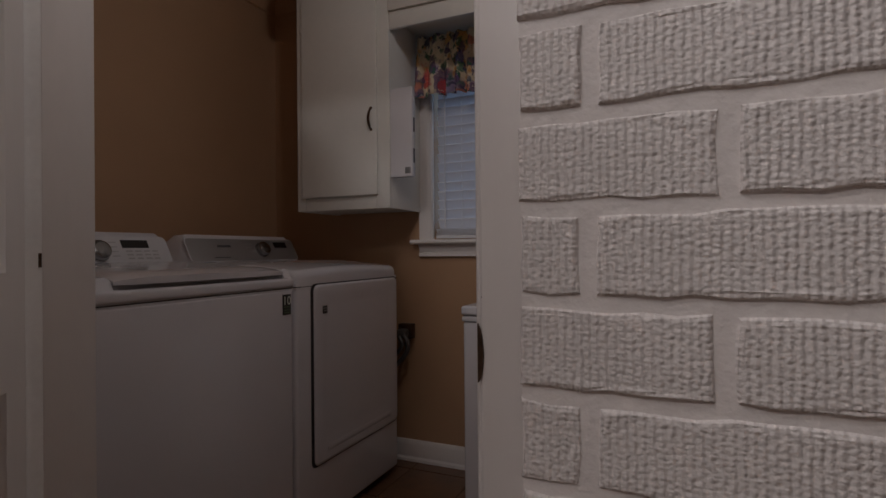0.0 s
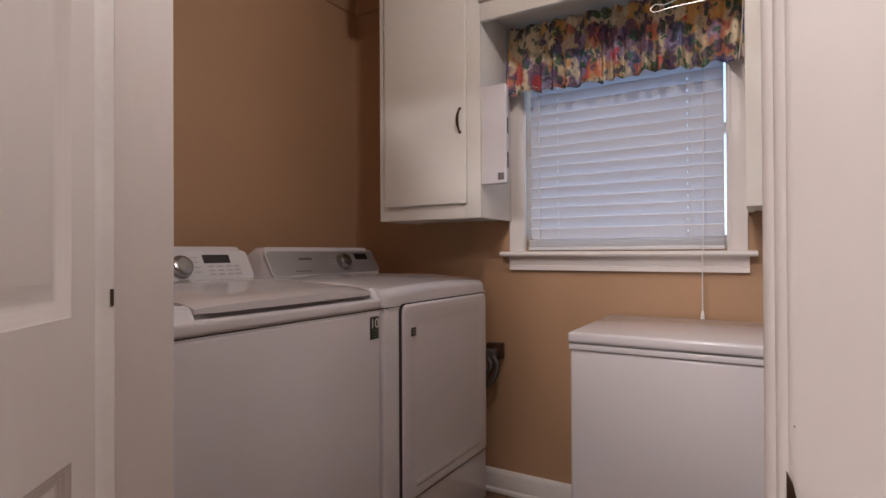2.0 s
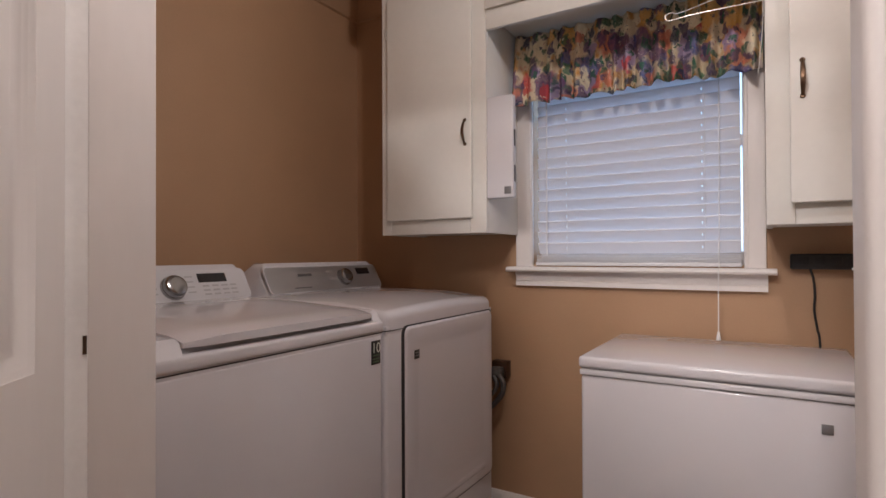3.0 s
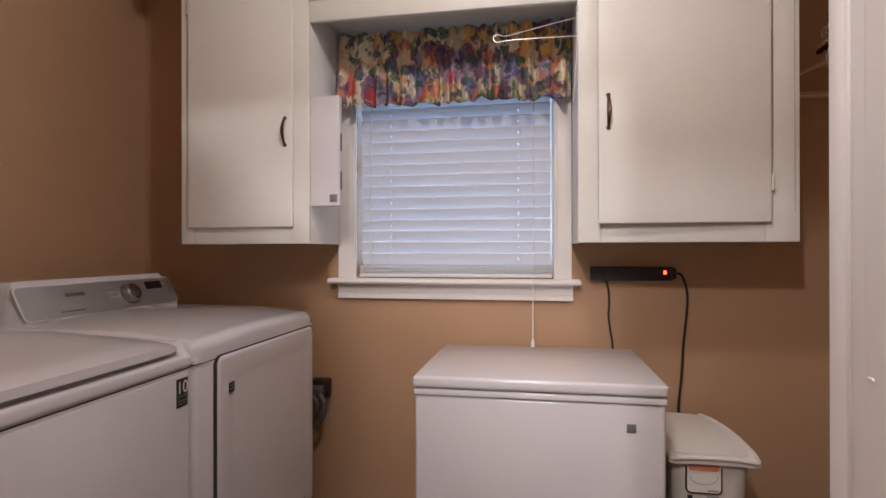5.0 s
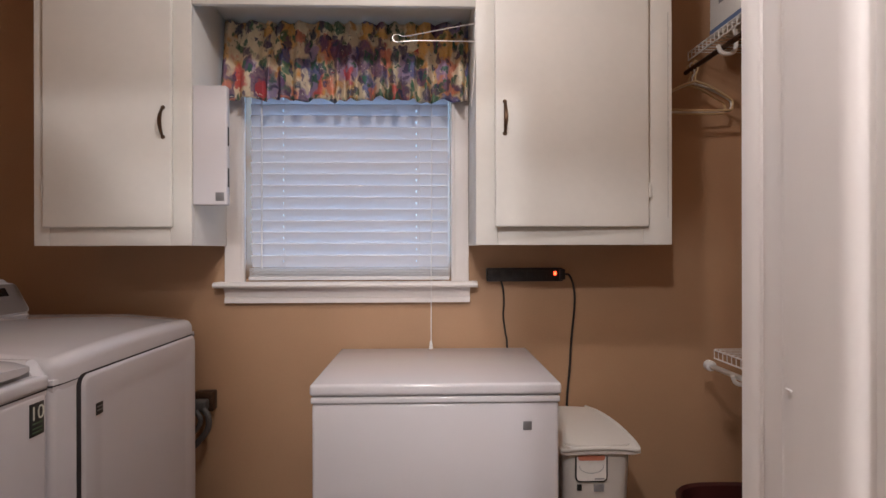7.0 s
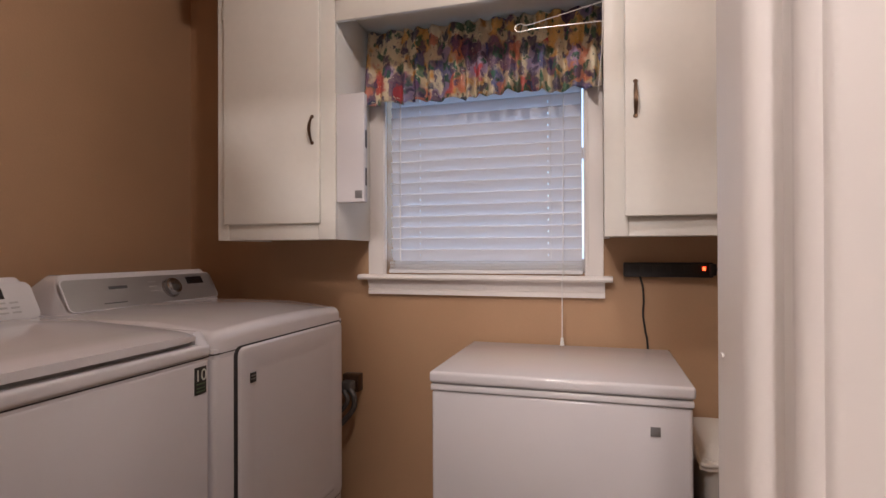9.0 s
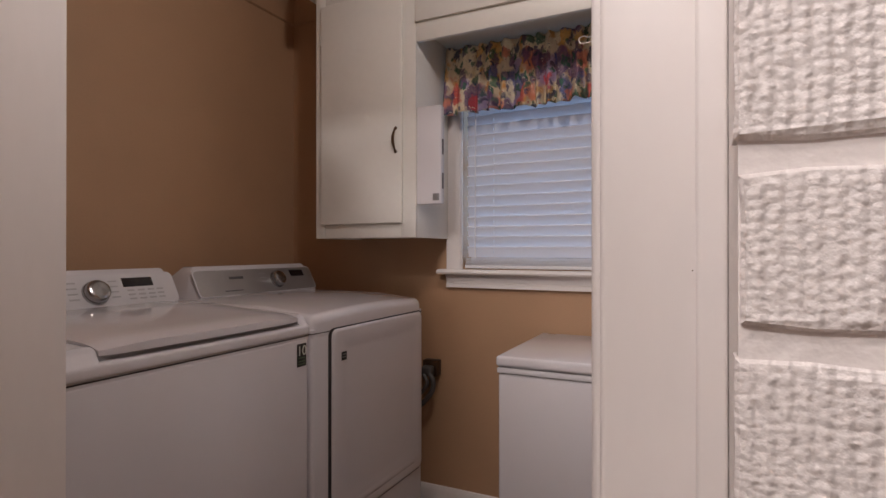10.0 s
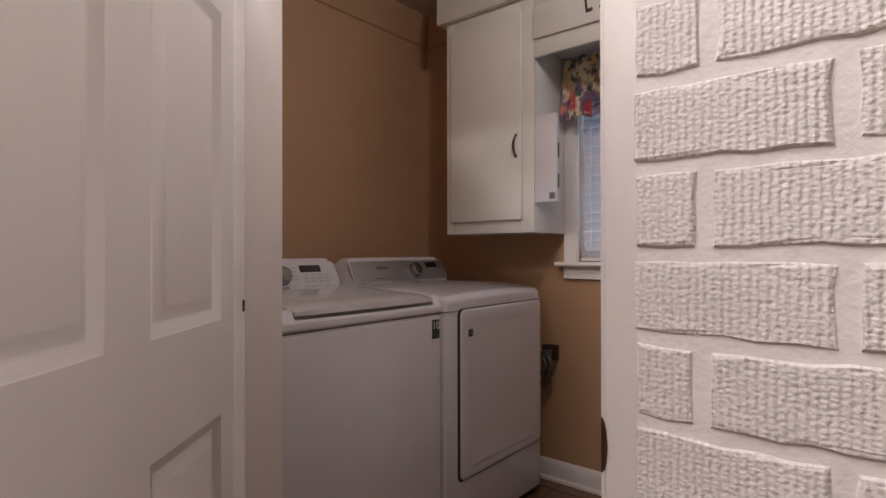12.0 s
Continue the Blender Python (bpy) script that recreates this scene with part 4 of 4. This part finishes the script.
# ---- swing bin ----
def waste_bin():
    w = thing("waste_bin", (0.32, 2.16, 0), "white plastic lidded bin with a printed label, beside the freezer", "bin")
    b = bmesh.new()
    rings = []
    for z, s in ((0.0, 0.80), (0.02, 0.82), (0.545, 0.97), (0.56, 1.0), (0.585, 1.0)):
        cx, cy, hx, hy, r = 0.315, 2.165, 0.105 * s, 0.18 * s, 0.035
        ring = []
        for (sx, sy), a in zip(((-1, -1), (1, -1), (1, 1), (-1, 1)), (180, 270, 0, 90)):
            for k in range(5):
                t = radians(a + 22.5 * k)
                ring.append(b.verts.new((cx + sx * (hx - r) + r * math.cos(t), cy + sy * (hy - r) + r * math.sin(t), z)))
        rings.append(ring)
    for a, c in zip(rings, rings[1:]):
        for k in range(20):
            b.faces.new((a[k], a[(k + 1) % 20], c[(k + 1) % 20], c[k]))
    b.faces.new(rings[0]), b.faces.new(rings[-1])
    part("body", b, BINWHITE, w)
    g = bmesh.new()
    n = 12
    top = {}
    for i in range(n + 1):
        for j in range(n + 1):
            u, v = i / n, j / n
            x = 0.196 + (0.240 - 0.050 * (j / n) ** 1.5) * u
            y = 1.972 + 0.385 * v
            z = 0.580 + 0.014 * v + 0.018 * math.sin(math.pi * v) ** 0.8 - 0.005 * (2 * u - 1) ** 2 + 0.006 * max(0, abs(2 * u - 1) - 0.88) / 0.12 * (1 - v)
            top[i, j] = g.verts.new((x, y, z))
    for i in range(n):
        for j in range(n):
            g.faces.new((top[i, j], top[i + 1, j], top[i + 1, j + 1], top[i, j + 1]))
    ext = bmesh.ops.extrude_face_region(g, geom=g.faces[:])
    for v in ext["geom"]:
        if isinstance(v, bmesh.types.BMVert):
            v.co.z = min(v.co.z - 0.016, 0.574)
    lid = part("lid", g, BINWHITE, w)
    edge = [(0.1975, 1.974 + 0.383 * v, 0.5755 + 0.014 * v + 0.018 * math.sin(math.pi * v) ** 0.8) for v in (1.0, 0.8, 0.6, 0.4, 0.2, 0.08)]
    front = [(0.205 + 0.222 * k / 8, 1.971, 0.5765 + 0.006 * (1 - (k / 4 - 1) ** 2)) for k in range(9)]
    part("rim", tube(curve_points(edge + front + [(0.4345 - 0.050 * ((y - 1.974) / 0.383) ** 1.5, y, z) for x, y, z in edge[::-1]]), 0.0065, 8), BINWHITE, lid, "rolled plastic rim")
    yl = 1.9895
    def plate_shape(x0, x1, z0, z1, r):
        return [(cx + r * math.cos(radians(a + 22.5 * k)), cz + r * math.sin(radians(a + 22.5 * k))) for cx, cz, a in ((x1 - r, z1 - r, 0), (x0 + r, z1 - r, 90), (x0 + r, z0 + r, 180), (x1 - r, z0 + r, 270)) for k in range(5)]

    lab = part("label", prism(plate_shape(0.2445, 0.3425, 0.4735, 0.5675, 0.014), "y", yl - 0.001, yl + 0.012), BADGE, w, "white label with black rim and faded red print")
    part("sheet", prism(plate_shape(0.2490, 0.3380, 0.4780, 0.5630, 0.011), "y", yl - 0.0018, yl), PAPER, lab, "white paper face")
    part("bar", prism(plate_shape(0.2530, 0.3340, 0.5390, 0.5595, 0.008), "y", yl - 0.0026, yl), LABELRED, lab, "faded red maker's mark bar")
    part("drawing", tube([(0.2935 + 0.036 * math.cos(radians(a)), yl - 0.0022, 0.521 + 0.020 * math.sin(radians(a))) for a in range(170, 375, 12)], 0.0009, 5), INK_AND_SHADE, lab, "thin grey drawn outline")
    part("bar", box(0.303, 0.332, yl - 0.0026, yl, 0.4822, 0.4862), INK_AND_SHADE, lab, "grey print bar")
    part("bar", box(0.251, 0.264, yl + 0.0, yl + 0.014, 0.4482, 0.4662), BADGE, lab, "small black print block")
    for k in range(7):
        part("bar", box(0.302 + 0.0045 * k, 0.3045 + 0.0045 * k, yl + 0.0, yl + 0.014, 0.4442, 0.4662), INK_AND_SHADE, lab, "grey barcode line")


waste_bin()

# ---- dark red basket ----
def basket():
    b = bmesh.new()
    rings = []
    for z, s in ((0.0, 0.84), (0.03, 0.86), (0.34, 0.97), (0.352, 1.03), (0.368, 1.04), (0.376, 1.0), (0.368, 0.95), (0.05, 0.83)):
        rings.append([b.verts.new((0.79 + 0.185 * s * math.copysign(abs(math.cos(t)) ** 0.6, math.cos(t)), 1.98 + 0.22 * s * math.copysign(abs(math.sin(t)) ** 0.6, math.sin(t)), z)) for t in (2 * math.pi * k / 32 for k in range(32))])
    for a, c in zip(rings, rings[1:]):
        for k in range(32):
            b.faces.new((a[k], a[(k + 1) % 32], c[(k + 1) % 32], c[k]))
    b.faces.new(rings[0]), b.faces.new(rings[-1])
    solid("laundry_basket", b, REDPLASTIC, "dark red plastic laundry basket on the floor", "basket")


basket()


# ---- wire shelves on the side wall ----
def wire_shelf(z, y0, y1, label, rod_drop, rod_mat, back):
    s = thing("wire_shelf", (0.93, (y0 + y1) / 2, z), label, "shelf", "wire shelves")
    for x, dz in ((0.782, 0.0), (0.782, -0.028), (0.93, -0.003), (1.085, 0.0)):
        part("rail", rod((x, y0, z + dz), (x, y1, z + dz), 0.003, 8), WIRE, s)
    n = int((y1 - y0) / 0.026)
    b = tube([(0.782, 0, -0.028), (0.781, 0, 0.0), (0.786, 0, 0.003), (1.086, 0, 0.003)], 0.0016, 5)
    me = bpy.data.meshes.new("cross_wire")
    b.to_mesh(me)
    b.free()
    me.materials.append(WIRE)
    for k in range(n + 1):
        ob = new("cross_wire", me)
        ob.parent = s
        ob.location = (-0.93, y0 + (y1 - y0) * k / n - (y0 + y1) / 2, 0)
    part("hanging_rod", rod((0.772, y0, z - rod_drop), (0.772, y1, z - rod_drop), 0.009, 12), rod_mat, s)
    for y in ((y0 + y1) / 2 - 0.25, y1 - back):
        part("rod_bracket", tube(curve_points([(0.800, y, z - 0.01), (0.812, y, z - 0.035), (0.808, y, z - rod_drop - 0.01), (0.785, y, z - rod_drop - 0.022), (0.762, y, z - rod_drop - 0.016), (0.752, y, z - rod_drop + 0.006)]), 0.007, 8), WIRE, s, "white plastic rod hook")
    if rod_mat is STEEL:
        part("end_cap", rod((0.772, y1, z - rod_drop), (0.772, y1 + 0.022, z - rod_drop), 0.018, 14), WIRE, s, "round white end cap")
    return s


wire_shelf(1.905, 0.90, 2.380, "white wire shelf with a dark hanging rod, high on the wall", 0.075, STRIKE, 0.26)
wire_shelf(0.826, 0.90, 2.20, "white wire shelf with a steel hanging rod, low on the wall", 0.055, STEEL, 0.16)


def coat_hanger(y, tilt, mat, label):
    z = 1.831
    h = thing("coat_hanger", (0.772, y, z - 0.15), label, "hanger", "coat hangers on the rod")
    c, s = math.cos(radians(tilt)), math.sin(radians(tilt))

    def at(u, v):
        return (0.764 + 0.72 * u * c, y + 0.72 * u * s, z + 1.18 * v)

    hookp = [at(0.012 * math.cos(radians(a)), 0.0 + 0.012 * math.sin(radians(a))) for a in range(-30, 181, 30)]
    hookp = hookp[::-1] + [at(0.010, -0.020), at(0.0, -0.032), at(0.0, -0.05)]
    part("hook", tube(curve_points(hookp, 3), 0.003, 6), mat, h)
    part("shoulder_bar", tube(curve_points([at(0, -0.05), at(0.07, -0.065), at(0.17, -0.098), at(0.192, -0.113), at(0.188, -0.130), at(0.165, -0.137), at(0.0, -0.139), at(-0.165, -0.137), at(-0.188, -0.130), at(-0.192, -0.113), at(-0.17, -0.098), at(-0.07, -0.065), at(0, -0.05)], 5), 0.0042, 6), mat, h)


coat_hanger(2.340, 3, BEIGEHANGER, "beige plastic coat hanger hung on the rod")
coat_hanger(2.315, -4, WHITEHANGER, "white plastic coat hanger hung on the rod")
coat_hanger(2.290, 2, BEIGEHANGER, "beige plastic coat hanger hung on the rod")

carton = thing("carton", (0.88, 2.12, 1.909), "white and blue printed carton on the wire shelf", "carton")
part("box", box(0.800, 0.985, 1.98, 2.26, 1.911, 2.073, 0.002), PAPER, carton)
part("print_band", box(0.7985, 0.8005, 1.982, 2.258, 1.915, 1.936), BLUE, carton, "blue printed band")
part("print_band", box(0.802, 0.983, 1.9785, 1.9805, 1.915, 1.936), BLUE, carton, "blue printed band")
part("bar", box(0.7985, 0.8005, 2.03, 2.20, 2.008, 2.033), INK_AND_SHADE, carton, "grey print bar")
part("bar", box(0.815, 0.955, 1.9785, 1.9805, 2.008, 2.033), INK_AND_SHADE, carton, "grey print bar")

# ---- floor tiles, laundry room ----
TILE = bpy.data.meshes.new("tile")
tb = box(-0.149, 0.149, -0.149, 0.149, -0.008, 0.0, 0.0015, 1)
tb.to_mesh(TILE)
tb.free()
TILE.materials.append(FLOOR)
for i in range(10):
    for j in range(16):
        x, y = XL + 0.10 + 0.304 * i, -2.10 + 0.304 * j
        if -2.05 < y and x < XR + 0.1 and not (0.45 < y < 0.90 and not -0.86 < x < 0.07):
            ob = new("tile", TILE)
            ob.parent = floor
            ob.location = (x - ORIGIN[floor].x, y - ORIGIN[floor].y, -0.0005 - ORIGIN[floor].z)

# ---- painted brick beside the doorway ----
brick_wall = structure("wall_brick", box(0.0814, 1.75, 0.5088, 0.6045, -0.05, TOP + 0.05), MORTAR, "white painted rough brick wall beside the doorway")
COURSE, FIRST = 0.0697, 1.1005
MODULE, JOINT = 0.204, 0.0135


def brick_mesh(length, seed):
    rng = random.Random(seed)
    b = bmesh.new()
    nx = max(2, int(length / 0.02))
    h = COURSE - 0.0115
    front, back = [], []
    loop = [(length * i / nx, 0.0) for i in range(nx)] + [(length, h * j / 3) for j in range(3)] + [(length * (1 - i / nx), h) for i in range(nx)] + [(0.0, h * (1 - j / 3)) for j in range(3)]
    mid = (length / 2, h / 2)
    outer = [(u + rng.uniform(-0.0016, 0.0016), v + rng.uniform(-0.0017, 0.0017)) for u, v in loop]
    rings = []
    for inset, y in ((0.0, 0.014), (0.0, 0.0028), (0.0016, 0.0004), (0.0045, 0.0)):
        rings.append([b.verts.new((u + (inset if u < mid[0] else -inset), y + rng.uniform(-0.0006, 0.0006), v + (inset if v < mid[1] else -inset))) for u, v in outer])
    n = len(loop)
    for a, c in zip(rings, rings[1:]):
        for k in range(n):
            b.faces.new((a[k], a[(k + 1) % n], c[(k + 1) % n], c[k]))
    b.faces.new(rings[-1])
    bmesh.ops.recalc_face_normals(b, faces=b.faces[:])
    me = bpy.data.meshes.new("brick")
    b.to_mesh(me)
    b.free()
    me.materials.append(BRICK)
    return me


FULL = [brick_mesh(MODULE - JOINT, k) for k in range(6)]
rng = random.Random(11)
for row in range(-15, 19):
    z = FIRST + COURSE * row + 0.0057
    joint = 0.134 if row % 2 == 0 else 0.222
    joint += rng.uniform(-0.003, 0.003)
    places = []
    start = joint - MODULE + JOINT / 2
    cut = 0.0810 - start
    places.append((0.0810, brick_mesh(MODULE - JOINT - cut, row)))
    for k in range(7):
        x = joint + JOINT / 2 + MODULE * k
        if x + MODULE < 1.75:
            places.append((x, FULL[rng.randrange(6)]))
    for x, me in places:
        ob = new("brick", me)
        ob.parent = brick_wall
        ob.location = (x - ORIGIN[brick_wall].x, 0.5058 + rng.uniform(-0.001, 0.001) - ORIGIN[brick_wall].y, z - ORIGIN[brick_wall].z)
